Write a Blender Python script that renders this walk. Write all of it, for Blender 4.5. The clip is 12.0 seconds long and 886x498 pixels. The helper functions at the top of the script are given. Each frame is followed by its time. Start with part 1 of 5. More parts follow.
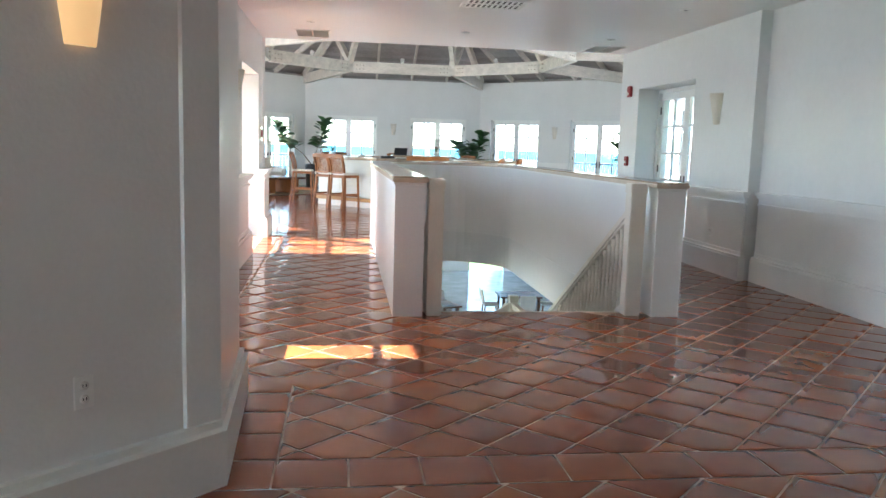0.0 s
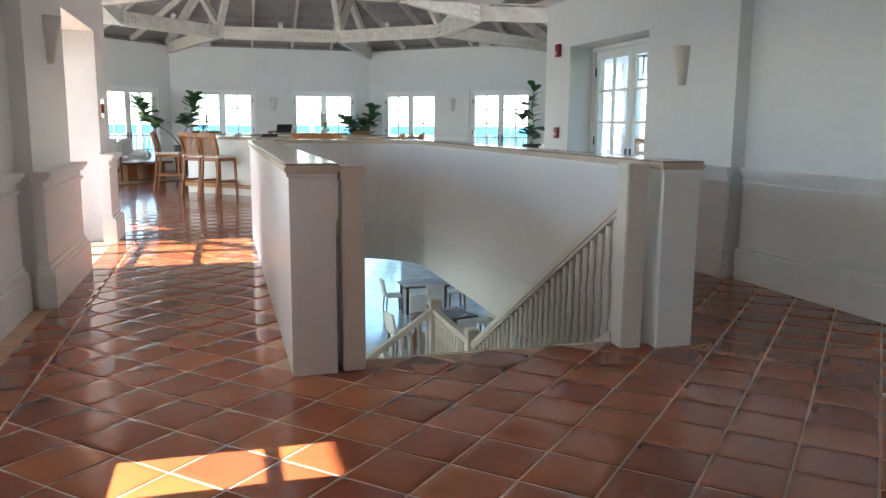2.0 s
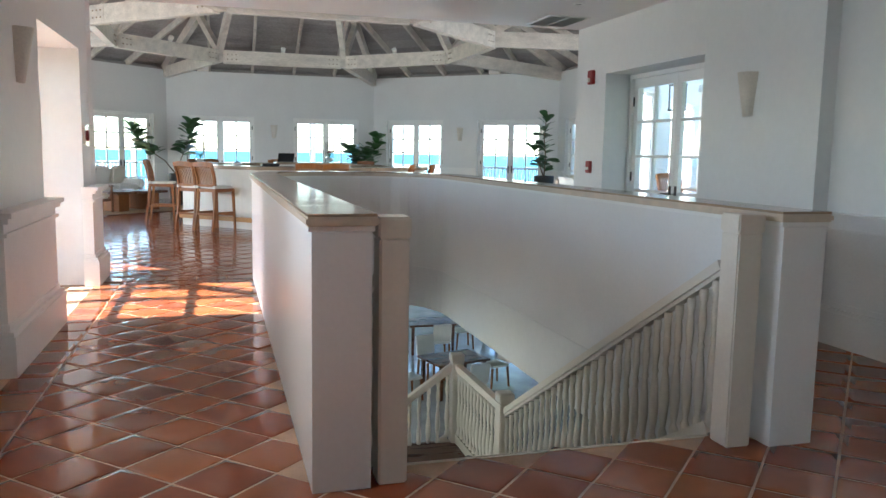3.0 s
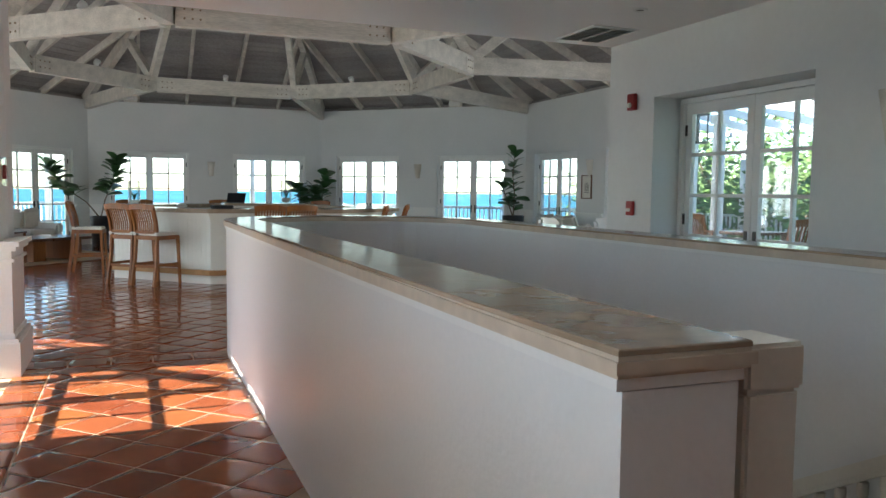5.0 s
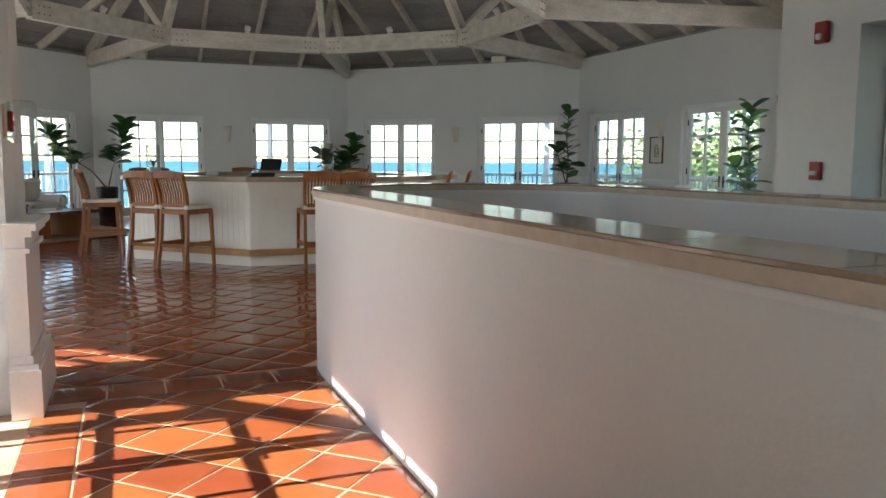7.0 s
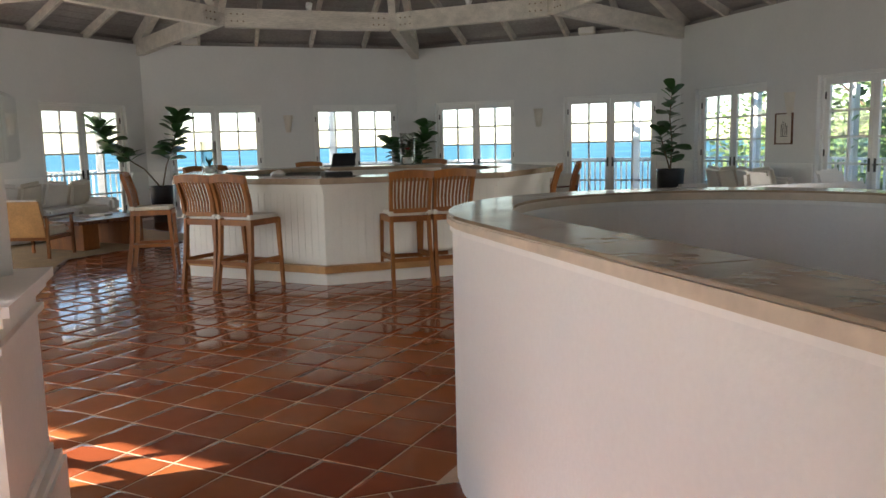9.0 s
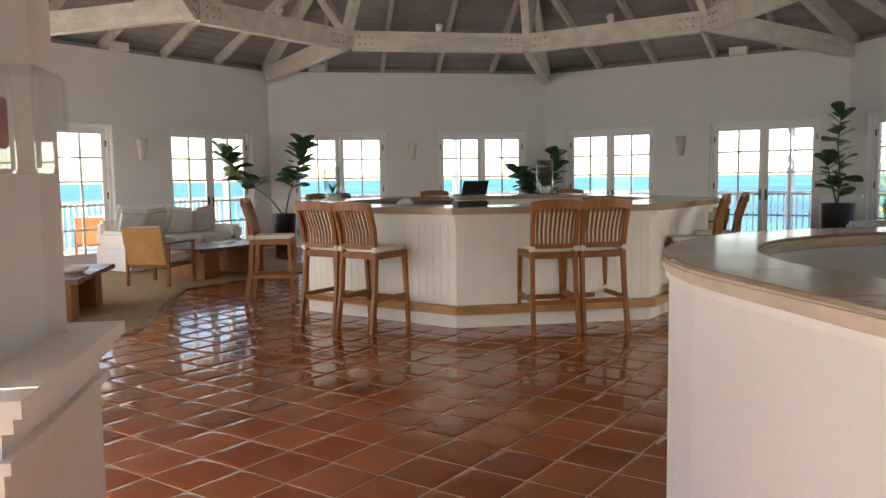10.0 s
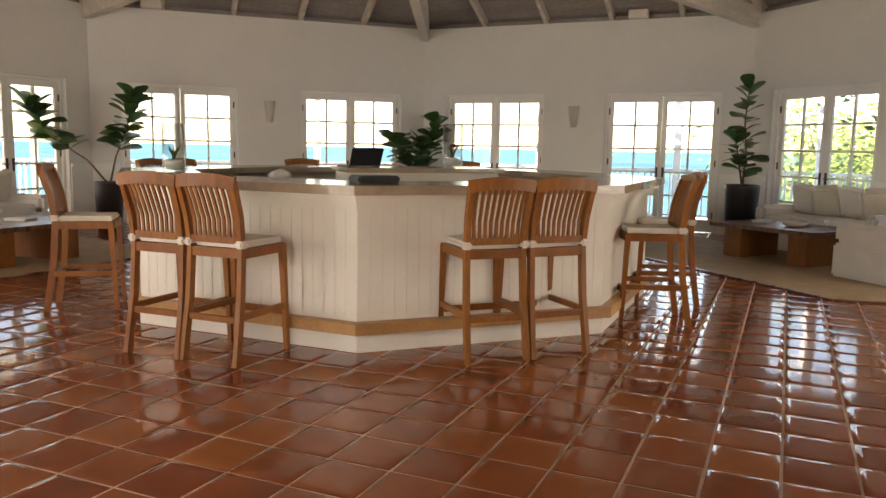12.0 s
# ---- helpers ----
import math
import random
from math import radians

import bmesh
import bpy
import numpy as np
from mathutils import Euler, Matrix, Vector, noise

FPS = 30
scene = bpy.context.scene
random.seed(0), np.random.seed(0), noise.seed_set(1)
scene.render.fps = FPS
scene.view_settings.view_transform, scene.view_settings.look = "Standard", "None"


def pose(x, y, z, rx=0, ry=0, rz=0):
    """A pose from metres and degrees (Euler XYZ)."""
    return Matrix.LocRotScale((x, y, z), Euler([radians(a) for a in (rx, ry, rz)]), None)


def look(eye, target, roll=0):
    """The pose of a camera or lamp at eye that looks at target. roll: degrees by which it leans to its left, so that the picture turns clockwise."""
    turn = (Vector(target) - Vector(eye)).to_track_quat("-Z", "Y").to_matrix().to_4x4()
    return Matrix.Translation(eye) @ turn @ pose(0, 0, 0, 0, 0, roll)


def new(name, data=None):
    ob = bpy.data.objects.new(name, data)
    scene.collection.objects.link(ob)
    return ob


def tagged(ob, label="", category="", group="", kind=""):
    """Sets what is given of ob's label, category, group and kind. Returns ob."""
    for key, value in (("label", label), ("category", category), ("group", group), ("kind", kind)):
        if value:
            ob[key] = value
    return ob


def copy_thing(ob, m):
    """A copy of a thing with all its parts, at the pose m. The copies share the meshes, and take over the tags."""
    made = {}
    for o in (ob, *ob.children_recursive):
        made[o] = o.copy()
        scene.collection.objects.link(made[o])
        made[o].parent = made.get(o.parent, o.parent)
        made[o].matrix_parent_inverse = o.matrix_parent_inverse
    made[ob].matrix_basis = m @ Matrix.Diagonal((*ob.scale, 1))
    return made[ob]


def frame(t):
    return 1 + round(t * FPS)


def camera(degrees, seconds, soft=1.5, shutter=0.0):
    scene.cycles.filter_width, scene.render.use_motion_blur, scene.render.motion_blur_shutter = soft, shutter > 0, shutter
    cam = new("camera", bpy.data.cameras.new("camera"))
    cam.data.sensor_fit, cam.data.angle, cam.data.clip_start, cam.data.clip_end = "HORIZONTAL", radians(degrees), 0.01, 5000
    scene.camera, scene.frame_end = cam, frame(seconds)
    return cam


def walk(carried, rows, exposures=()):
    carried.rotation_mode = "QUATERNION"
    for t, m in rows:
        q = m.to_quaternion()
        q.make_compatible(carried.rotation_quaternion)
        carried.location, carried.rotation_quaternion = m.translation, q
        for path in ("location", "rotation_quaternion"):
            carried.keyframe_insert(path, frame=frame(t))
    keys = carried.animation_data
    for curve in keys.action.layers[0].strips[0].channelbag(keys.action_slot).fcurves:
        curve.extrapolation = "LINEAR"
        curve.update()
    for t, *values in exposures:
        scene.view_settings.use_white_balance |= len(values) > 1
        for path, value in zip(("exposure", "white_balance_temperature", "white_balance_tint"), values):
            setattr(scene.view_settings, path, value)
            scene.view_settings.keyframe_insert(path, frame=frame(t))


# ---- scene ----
cam = camera(59.2, 12.0)
PATH = [
    (0, (-0.009, -0.47, 1.431), (0.247, 1.496, 1.173), 1.7),
    (0.5, (0.008, 0.124, 1.414), (0.408, 2.064, 1.137), 1.5),
    (1, (0.041, 0.646, 1.393), (0.543, 2.557, 1.086), 2.4),
    (1.5, (0.077, 1.22, 1.384), (0.56, 3.133, 1.059), 1.7),
    (2, (0.079, 1.738, 1.395), (0.617, 3.639, 1.081), 0.4),
    (2.5, (0.12, 2.29, 1.419), (0.667, 4.195, 1.15), 1.7),
    (3, (0.059, 2.832, 1.437), (0.611, 4.739, 1.194), 1.0),
    (3.2, (0.048, 3.025, 1.414), (0.595, 4.932, 1.163), 1.0),
    (4.8, (-0.246, 4.714, 1.432), (0.461, 6.577, 1.26), 1.4),
    (5, (-0.348, 4.909, 1.444), (0.395, 6.76, 1.299), 0.7),
    (5.5, (-0.493, 5.432, 1.439), (0.362, 7.233, 1.28), -0.8),
    (6, (-0.581, 5.958, 1.393), (0.277, 7.755, 1.206), 0.5),
    (6.5, (-0.703, 6.503, 1.361), (0.063, 8.34, 1.167), 1.0),
    (8.3, (-0.635, 8.279, 1.439), (0.12, 10.105, 1.132), -0.9),
    (8.5, (-0.607, 8.452, 1.465), (0.104, 10.297, 1.166), -1.1),
    (9, (-0.619, 8.983, 1.477), (0.002, 10.865, 1.21), -1.3),
    (9.5, (-0.577, 9.471, 1.445), (-0.142, 11.412, 1.243), -1.2),
    (10, (-0.601, 10.009, 1.429), (-0.259, 11.971, 1.247), -0.8),
    (10.5, (-0.609, 10.526, 1.439), (-0.1, 12.449, 1.232), -0.8),
    (11, (-0.548, 11.02, 1.474), (0.065, 12.913, 1.279), 0.4),
    (11.5, (-0.557, 11.547, 1.507), (0.254, 13.362, 1.29), -0.4),
    (12, (-0.574, 12.142, 1.408), (0.146, 13.99, 1.149), 1.0),
]
EXPOSURES = [(0, 3.8, 5700, 4), (1.5, 3.4, 5900, 5), (3, 3.2, 5800, 5), (5, 2.45, 5900, 3), (6.5, 2.3, 6100, 4), (8.5, 2.1, 6800, 10), (9.5, 2.5, 6600, 12), (10.5, 2.6, 7900, 18), (12, 2.8, 8500, 19)]
walk(cam, [(t, look(eye, target, roll)) for t, eye, target, roll in PATH], EXPOSURES)

# ---- light ----
SUN_EL, SUN_AZ = 33.0, 0.0      # the sun stands over -x
world = bpy.data.worlds.new("world")
scene.world = world
world.use_nodes = True
wn = world.node_tree.nodes
sky = wn.new("ShaderNodeTexSky")
sky.sky_type, sky.sun_disc = "NISHITA", False
sky.dust_density, sky.ozone_density = 0.1, 3.0
sky.sun_elevation, sky.sun_rotation = radians(SUN_EL), radians(-90)
world.node_tree.links.new(sky.outputs[0], wn["Background"].inputs[0])
wn["Background"].inputs[1].default_value = 0.10
sun = new("sun", bpy.data.lights.new("sun", "SUN"))
sun.data.energy, sun.data.angle, sun.data.color = 4.8, radians(0.5), (1.0, 0.94, 0.85)
sun.matrix_world = look((-30 * math.cos(radians(SUN_EL)), 30 * math.sin(radians(SUN_AZ)), 30 * math.sin(radians(SUN_EL))), (0, 0, 0))



def fill_lamp(m, w, h, watts, colour=(0.98, 1.0, 1.0)):
    """Added fill on top of the sky's light in an opening; shines along the pose's -y."""
    lamp = new("fill_light", bpy.data.lights.new("fill_light", "AREA"))
    lamp.data.shape, lamp.data.size, lamp.data.size_y = "RECTANGLE", w, h
    lamp.data.energy, lamp.data.color = watts, colour
    lamp.matrix_world = m @ pose(0, 0, 0, -90)


# fill added at bar room doors, brightens the room without brightening the view
for k in (-135, -90, 135):
    for u in (-1.56, 1.56):
        fill_lamp(Matrix.Translation((1.7, 19.6, 0)) @ pose(0, 0, 0, 0, 0, -k) @ Matrix.Translation((u, 7.3 + 0.27, 1.2)), 1.7, 2.2, 9.0 if k == -135 else 13.5)
# fill added in an unseen entry gap, lights the east hall wall
fill_lamp(Matrix.Translation((-5.45, -2.7, 1.35)) @ pose(0, 0, 0, 0, 0, 90), 1.4, 2.5, 6.0)
# fill added in an unseen high opening of the west hall wall
fill_lamp(Matrix.Translation((-1.74, 6.1, 1.97)) @ pose(0, 0, 0, 0, 0, 90), 1.55, 0.8, 3.2)
# warm fill added below to brighten the stairwell from beneath
for y in (9.0, 15.0, 21.0):
    fill_lamp(Matrix.Translation((-8.1, y, -1.75)) @ pose(0, 0, 0, 0, 0, 90), 2.4, 2.1, 11.0, (1.0, 0.93, 0.83))

# ---- materials ----
def mat(name, base, rough=0.5, metal=0.0, var=0.12, scale=6.0, bump=0.0, bscale=60.0, coat=0.0, stretch=(1, 1, 1), rand=0.0, spec=0.5, fine=0.06, coords="Object"):
    """A surface with colour variation at two scales, fine relief and, with rand, a change from piece to piece."""
    m = bpy.data.materials.new(name)
    m.use_nodes = True
    n, l = m.node_tree.nodes, m.node_tree.links
    b = n["Principled BSDF"]
    b.inputs["Roughness"].default_value, b.inputs["Metallic"].default_value = rough, metal
    b.inputs["Specular IOR Level"].default_value = spec
    b.inputs["Coat Weight"].default_value, b.inputs["Coat Roughness"].default_value, b.inputs["Coat IOR"].default_value = coat, 0.09, 1.6
    tc = n.new("ShaderNodeTexCoord")
    mp = n.new("ShaderNodeMapping")
    mp.inputs["Scale"].default_value = stretch
    l.new(tc.outputs[coords], mp.inputs[0])
    big, small = n.new("ShaderNodeTexNoise"), n.new("ShaderNodeTexNoise")
    big.inputs["Scale"].default_value, big.inputs["Detail"].default_value = scale, 4
    small.inputs["Scale"].default_value, small.inputs["Detail"].default_value = bscale, 5
    l.new(mp.outputs[0], big.inputs["Vector"]), l.new(mp.outputs[0], small.inputs["Vector"])
    def ramp(source, amount, low=0.3, high=0.7):
        r = n.new("ShaderNodeMapRange")
        r.inputs["From Min"].default_value, r.inputs["From Max"].default_value = low, high
        r.inputs["To Min"].default_value, r.inputs["To Max"].default_value = 1 - amount, 1 + amount
        l.new(source, r.inputs["Value"])
        return r.outputs[0]
    mul = n.new("ShaderNodeMath")
    mul.operation = "MULTIPLY"
    l.new(ramp(big.outputs["Fac"], var), mul.inputs[0]), l.new(ramp(small.outputs["Fac"], fine), mul.inputs[1])
    value = mul.outputs[0]
    hsv = n.new("ShaderNodeHueSaturation")
    hsv.inputs["Color"].default_value = (*base, 1)
    if rand:
        info = n.new("ShaderNodeObjectInfo")
        geo = n.new("ShaderNodeNewGeometry")
        add = n.new("ShaderNodeMath")
        add.operation = "ADD"
        l.new(info.outputs["Random"], add.inputs[0]), l.new(geo.outputs["Random Per Island"], add.inputs[1])
        fr = n.new("ShaderNodeMath")
        fr.operation = "FRACT"
        l.new(add.outputs[0], fr.inputs[0])
        m2 = n.new("ShaderNodeMath")
        m2.operation = "MULTIPLY"
        l.new(value, m2.inputs[0]), l.new(ramp(fr.outputs[0], rand, 0, 1), m2.inputs[1])
        value = m2.outputs[0]
        hr = n.new("ShaderNodeMapRange")
        hr.inputs["To Min"].default_value, hr.inputs["To Max"].default_value = 0.5 - rand * 0.035, 0.5 + rand * 0.035
        l.new(fr.outputs[0], hr.inputs["Value"]), l.new(hr.outputs[0], hsv.inputs["Hue"])
    l.new(value, hsv.inputs["Value"])
    l.new(hsv.outputs[0], b.inputs["Base Color"])
    rr = n.new("ShaderNodeMath")
    rr.operation = "MULTIPLY"
    rr.inputs[1].default_value = rough
    l.new(ramp(big.outputs["Fac"], 0.25), rr.inputs[0]), l.new(rr.outputs[0], b.inputs["Roughness"])
    if bump:
        bn = n.new("ShaderNodeBump")
        bn.inputs["Strength"].default_value, bn.inputs["Distance"].default_value = 1.0, bump
        l.new(small.outputs["Fac"], bn.inputs["Height"]), l.new(bn.outputs[0], b.inputs["Normal"])
    return m


def glass(name, tint=(1, 1, 1), gloss=0.12):
    m = bpy.data.materials.new(name)
    m.use_nodes = True
    n, l = m.node_tree.nodes, m.node_tree.links
    mix, fr, tr, gl = n.new("ShaderNodeMixShader"), n.new("ShaderNodeLayerWeight"), n.new("ShaderNodeBsdfTransparent"), n.new("ShaderNodeBsdfGlossy")
    tr.inputs[0].default_value, gl.inputs["Roughness"].default_value, fr.inputs[0].default_value = (*tint, 1), 0.02, gloss
    l.new(fr.outputs["Facing"], mix.inputs[0]), l.new(tr.outputs[0], mix.inputs[1]), l.new(gl.outputs[0], mix.inputs[2])
    l.new(mix.outputs[0], n["Material Output"].inputs[0])
    return m


def glow(name, colour, strength):
    m = bpy.data.materials.new(name)
    m.use_nodes = True
    b = m.node_tree.nodes["Principled BSDF"]
    b.inputs["Base Color"].default_value = b.inputs["Emission Color"].default_value = (*colour, 1)
    b.inputs["Emission Strength"].default_value = strength
    return m


PLASTER = mat("plaster", (0.76, 0.755, 0.74), 0.5, var=0.03, scale=1.3, bump=0.002, bscale=16, fine=0.015)
STUCCO = mat("glossy_plaster", (0.80, 0.79, 0.77), 0.42, var=0.03, scale=1.5, bump=0.0015, bscale=45, fine=0.015)
CEILING = mat("ceiling_paint", (0.86, 0.84, 0.82), 0.4, var=0.02, scale=1.0, bump=0.001, bscale=30, fine=0.01)
TRIM = mat("trim_paint", (0.86, 0.85, 0.82), 0.45, var=0.03, scale=3, bump=0.0008, bscale=50, fine=0.02)
CREAM = mat("cream_paint", (0.76, 0.71, 0.62), 0.4, var=0.04, scale=3, bump=0.0008, bscale=50, fine=0.02)
TILE = mat("terracotta_tile", (0.27, 0.074, 0.026), 0.46, var=0.10, scale=2.0, bump=0.0001, bscale=9, coat=1.0, spec=0.0, rand=0.22, fine=0.05)
GROUT = mat("grout", (0.52, 0.35, 0.235), 0.6, var=0.25, scale=4, bump=0.002)
STONE = mat("honed_stone", (0.37, 0.275, 0.19), 0.2, var=0.16, scale=3.5, bump=0.001, bscale=14, coat=0.3, rand=0.06, fine=0.08)
COPING_EDGE = mat("stone_edge", (0.60, 0.50, 0.39), 0.5, var=0.1, scale=5, bump=0.002, bscale=20, fine=0.06)
BEAM = mat("whitewashed_timber", (0.66, 0.61, 0.54), 0.6, var=0.14, scale=2.5, bump=0.003, bscale=26, stretch=(0.4, 3, 3), rand=0.06, fine=0.14)
BOARD = mat("grey_roof_boards", (0.34, 0.31, 0.295), 0.65, var=0.14, scale=1.8, bump=0.003, bscale=18, rand=0.12, fine=0.12)
TEAK = mat("teak", (0.25, 0.088, 0.021), 0.42, spec=0.3, var=0.2, scale=5, bump=0.001, bscale=40, stretch=(3, 3, 0.4), rand=0.12, fine=0.14)
OAK = mat("oiled_oak", (0.46, 0.24, 0.09), 0.4, var=0.18, scale=4, bump=0.001, bscale=40, rand=0.08, fine=0.12)
WALNUT = mat("dark_wood", (0.13, 0.05, 0.022), 0.3, var=0.25, scale=4, bump=0.001, bscale=35, stretch=(0.5, 3, 3), fine=0.15)
CUSHION = mat("cream_fabric", (0.72, 0.66, 0.57), 0.9, var=0.05, scale=8, bump=0.002, bscale=220, fine=0.05)
LINEN = mat("white_slipcover", (0.78, 0.75, 0.71), 0.9, var=0.05, scale=5, bump=0.002, bscale=160, fine=0.04)
RUG = mat("jute", (0.40, 0.28, 0.155), 0.95, var=0.15, scale=5, bump=0.006, bscale=120, fine=0.25)
LEAF = mat("fig_leaf", (0.042, 0.11, 0.03), 0.35, var=0.3, scale=6, bump=0.001, rand=0.3, fine=0.1)
BARK = mat("bark", (0.16, 0.11, 0.07), 0.8, var=0.2, bump=0.003)
BLACKPOT = mat("black_glaze", (0.018, 0.018, 0.02), 0.35, var=0.1)
SOIL = mat("soil", (0.05, 0.035, 0.025), 0.95, bump=0.01, bscale=40)
BLACK = mat("black_plastic", (0.015, 0.015, 0.017), 0.4, var=0.05)
IRON = mat("dark_metal", (0.08, 0.075, 0.07), 0.4, metal=0.8, var=0.1)
STEEL = mat("brushed_steel", (0.55, 0.54, 0.52), 0.3, metal=1.0, var=0.05)
RED = mat("red_plastic", (0.30, 0.02, 0.02), 0.35, var=0.05)
SEA = mat("sea_water", (0.06, 0.165, 0.23), 0.9, spec=0.0, var=0.25, scale=0.01, bscale=0.2, fine=0.1, coords="Object")
LAWN = mat("lawn", (0.08, 0.14, 0.03), 0.95, var=0.25, scale=0.15, bump=0.02, bscale=8, fine=0.2)
CROWN = mat("tree_leaf", (0.10, 0.16, 0.04), 0.6, var=0.3, scale=0.6, rand=0.35, fine=0.1)
DECK = mat("deck_boards", (0.45, 0.42, 0.38), 0.7, var=0.12, scale=3, bump=0.002)
WOODFLOOR = mat("polished_floor", (0.50, 0.50, 0.50), 0.15, var=0.15, scale=2, coat=0.5)
PAPER = mat("paper", (0.75, 0.72, 0.66), 0.8, var=0.04)
GLASS = glass("window_glass")
CLEAR = glass("clear_glass", (0.95, 0.97, 0.96), 0.18)
SHADE = mat("plaster_shade", (0.74, 0.69, 0.61), 0.6, var=0.03)
LITSHADE = glow("lit_shade", (1.0, 0.58, 0.25), 0.05)


# ---- building helpers ----
def box(bm, x0, x1, y0, y1, z0, z1, m=None, bevel=0.0):
    vs = [Vector((x, y, z)) for x in (x0, x1) for y in (y0, y1) for z in (z0, z1)]
    if bevel:
        tmp = bmesh.new()
        box(tmp, x0, x1, y0, y1, z0, z1)
        bmesh.ops.bevel(tmp, geom=tmp.edges[:], offset=bevel, segments=2, affect="EDGES")
        merge(bm, tmp, m)
        return bm
    v = [bm.verts.new(m @ p if m else p) for p in vs]
    for f in ((0, 1, 3, 2), (4, 6, 7, 5), (0, 4, 5, 1), (2, 3, 7, 6), (0, 2, 6, 4), (1, 5, 7, 3)):
        bm.faces.new([v[i] for i in f])
    return bm


def merge(bm, other, m=None):
    table = {}
    for v in other.verts:
        table[v] = bm.verts.new(m @ v.co if m else v.co)
    for f in other.faces:
        nf = bm.faces.new([table[v] for v in f.verts])
        nf.smooth = f.smooth
    other.free()
    return bm


def bar(bm, a, b, w, h, up=(0, 0, 1), w2=None, h2=None):
    """A straight timber from a to b, w wide and h high (w2, h2 at b)."""
    a, b = Vector(a), Vector(b)
    d = (b - a).normalized()
    s = d.cross(Vector(up))
    s = s.normalized() if s.length > 1e-4 else Vector((1, 0, 0))
    t = s.cross(d).normalized()
    ends = []
    for p, ww, hh in ((a, w, h), (b, w2 or w, h2 or h)):
        ends.append([bm.verts.new(p + s * ww / 2 * i + t * hh / 2 * j) for i, j in ((-1, -1), (1, -1), (1, 1), (-1, 1))])
    for i in range(4):
        j = (i + 1) % 4
        bm.faces.new((ends[0][i], ends[0][j], ends[1][j], ends[1][i]))
    bm.faces.new(ends[0][::-1]), bm.faces.new(ends[1])
    return bm


def sweep(bm, pts, w, h, side=(1, 0, 0)):
    """A bent timber through pts, w wide along side and h deep."""
    pts, s, rings = [Vector(p) for p in pts], Vector(side), []
    for i, p in enumerate(pts):
        d = (pts[min(i + 1, len(pts) - 1)] - pts[max(i - 1, 0)]).normalized()
        t = s.cross(d).normalized()
        q = d.cross(t).normalized()
        rings.append([bm.verts.new(p + q * w / 2 * a + t * h / 2 * b) for a, b in ((-1, -1), (1, -1), (1, 1), (-1, 1))])
    for a, b in zip(rings, rings[1:]):
        for i in range(4):
            j = (i + 1) % 4
            bm.faces.new((a[i], a[j], b[j], b[i]))
    bm.faces.new(rings[0][::-1]), bm.faces.new(rings[-1])
    return bm


def prism(bm, pts, z0, z1):
    lo = [bm.verts.new((x, y, z0)) for x, y in pts]
    hi = [bm.verts.new((x, y, z1)) for x, y in pts]
    k = len(pts)
    for i in range(k):
        j = (i + 1) % k
        bm.faces.new((lo[i], lo[j], hi[j], hi[i]))
    bm.faces.new(lo[::-1]), bm.faces.new(hi)
    return bm


def strip(bm, inner, outer, z0, z1, closed=False):
    """A solid wall between two lines of plan points; z0 and z1 may be lists."""
    k = len(inner)
    zz0 = z0 if isinstance(z0, list) else [z0] * k
    zz1 = z1 if isinstance(z1, list) else [z1] * k
    rows = [[bm.verts.new((*inner[i], zz0[i])), bm.verts.new((*outer[i], zz0[i])), bm.verts.new((*outer[i], zz1[i])), bm.verts.new((*inner[i], zz1[i]))] for i in range(k)]
    for i in range(k if closed else k - 1):
        a, b = rows[i], rows[(i + 1) % k]
        for j in range(4):
            q = (j + 1) % 4
            bm.faces.new((a[j], b[j], b[q], a[q]))
    if not closed:
        bm.faces.new(rows[0]), bm.faces.new(rows[-1][::-1])
    return bm


def lathe(bm, profile, m=None, seg=16):
    rings = []
    for r, z in profile:
        ring = []
        for i in range(seg):
            a = 2 * math.pi * i / seg
            p = Vector((r * math.cos(a), r * math.sin(a), z))
            ring.append(bm.verts.new(m @ p if m else p))
        rings.append(ring)
    for a, b in zip(rings, rings[1:]):
        for i in range(seg):
            j = (i + 1) % seg
            f = bm.faces.new((a[i], a[j], b[j], b[i]))
            f.smooth = True
    bm.faces.new(rings[0][::-1]), bm.faces.new(rings[-1])
    return bm


def tube(bm, pts, radius, seg=8):
    pts = [Vector(p) for p in pts]
    rs = radius if isinstance(radius, (list, tuple)) else [radius] * len(pts)
    rings = []
    for i, p in enumerate(pts):
        d = (pts[min(i + 1, len(pts) - 1)] - pts[max(i - 1, 0)]).normalized()
        s = d.orthogonal().normalized()
        t = d.cross(s)
        if rings:
            s = (prev - d * prev.dot(d)).normalized()
            t = d.cross(s)
        prev = s
        rings.append([bm.verts.new(p + (s * math.cos(2 * math.pi * k / seg) + t * math.sin(2 * math.pi * k / seg)) * rs[i]) for k in range(seg)])
    for a, b in zip(rings, rings[1:]):
        for k in range(seg):
            q = (k + 1) % seg
            f = bm.faces.new((a[k], a[q], b[q], b[k]))
            f.smooth = True
    bm.faces.new(rings[0][::-1]), bm.faces.new(rings[-1])
    return bm


def link(name, bm, material, m=None):
    bmesh.ops.recalc_face_normals(bm, faces=bm.faces[:])
    me = bpy.data.meshes.new(name)
    bm.to_mesh(me)
    bm.free()
    me.materials.append(material)
    ob = new(name, me)
    if m:
        ob.matrix_world = m
    return ob


def part(name, bm, material, parent, label="", m=None):
    ob = link(name, bm, material)
    ob.parent = parent
    if m:
        ob.matrix_basis = m
    if label:
        ob["label"] = label
    return ob


def thing(name, m, label, category, group="", kind=""):
    ob = new(name)
    ob.empty_display_size = 0.1
    ob.matrix_world = m
    return tagged(ob, label, category, group, kind)


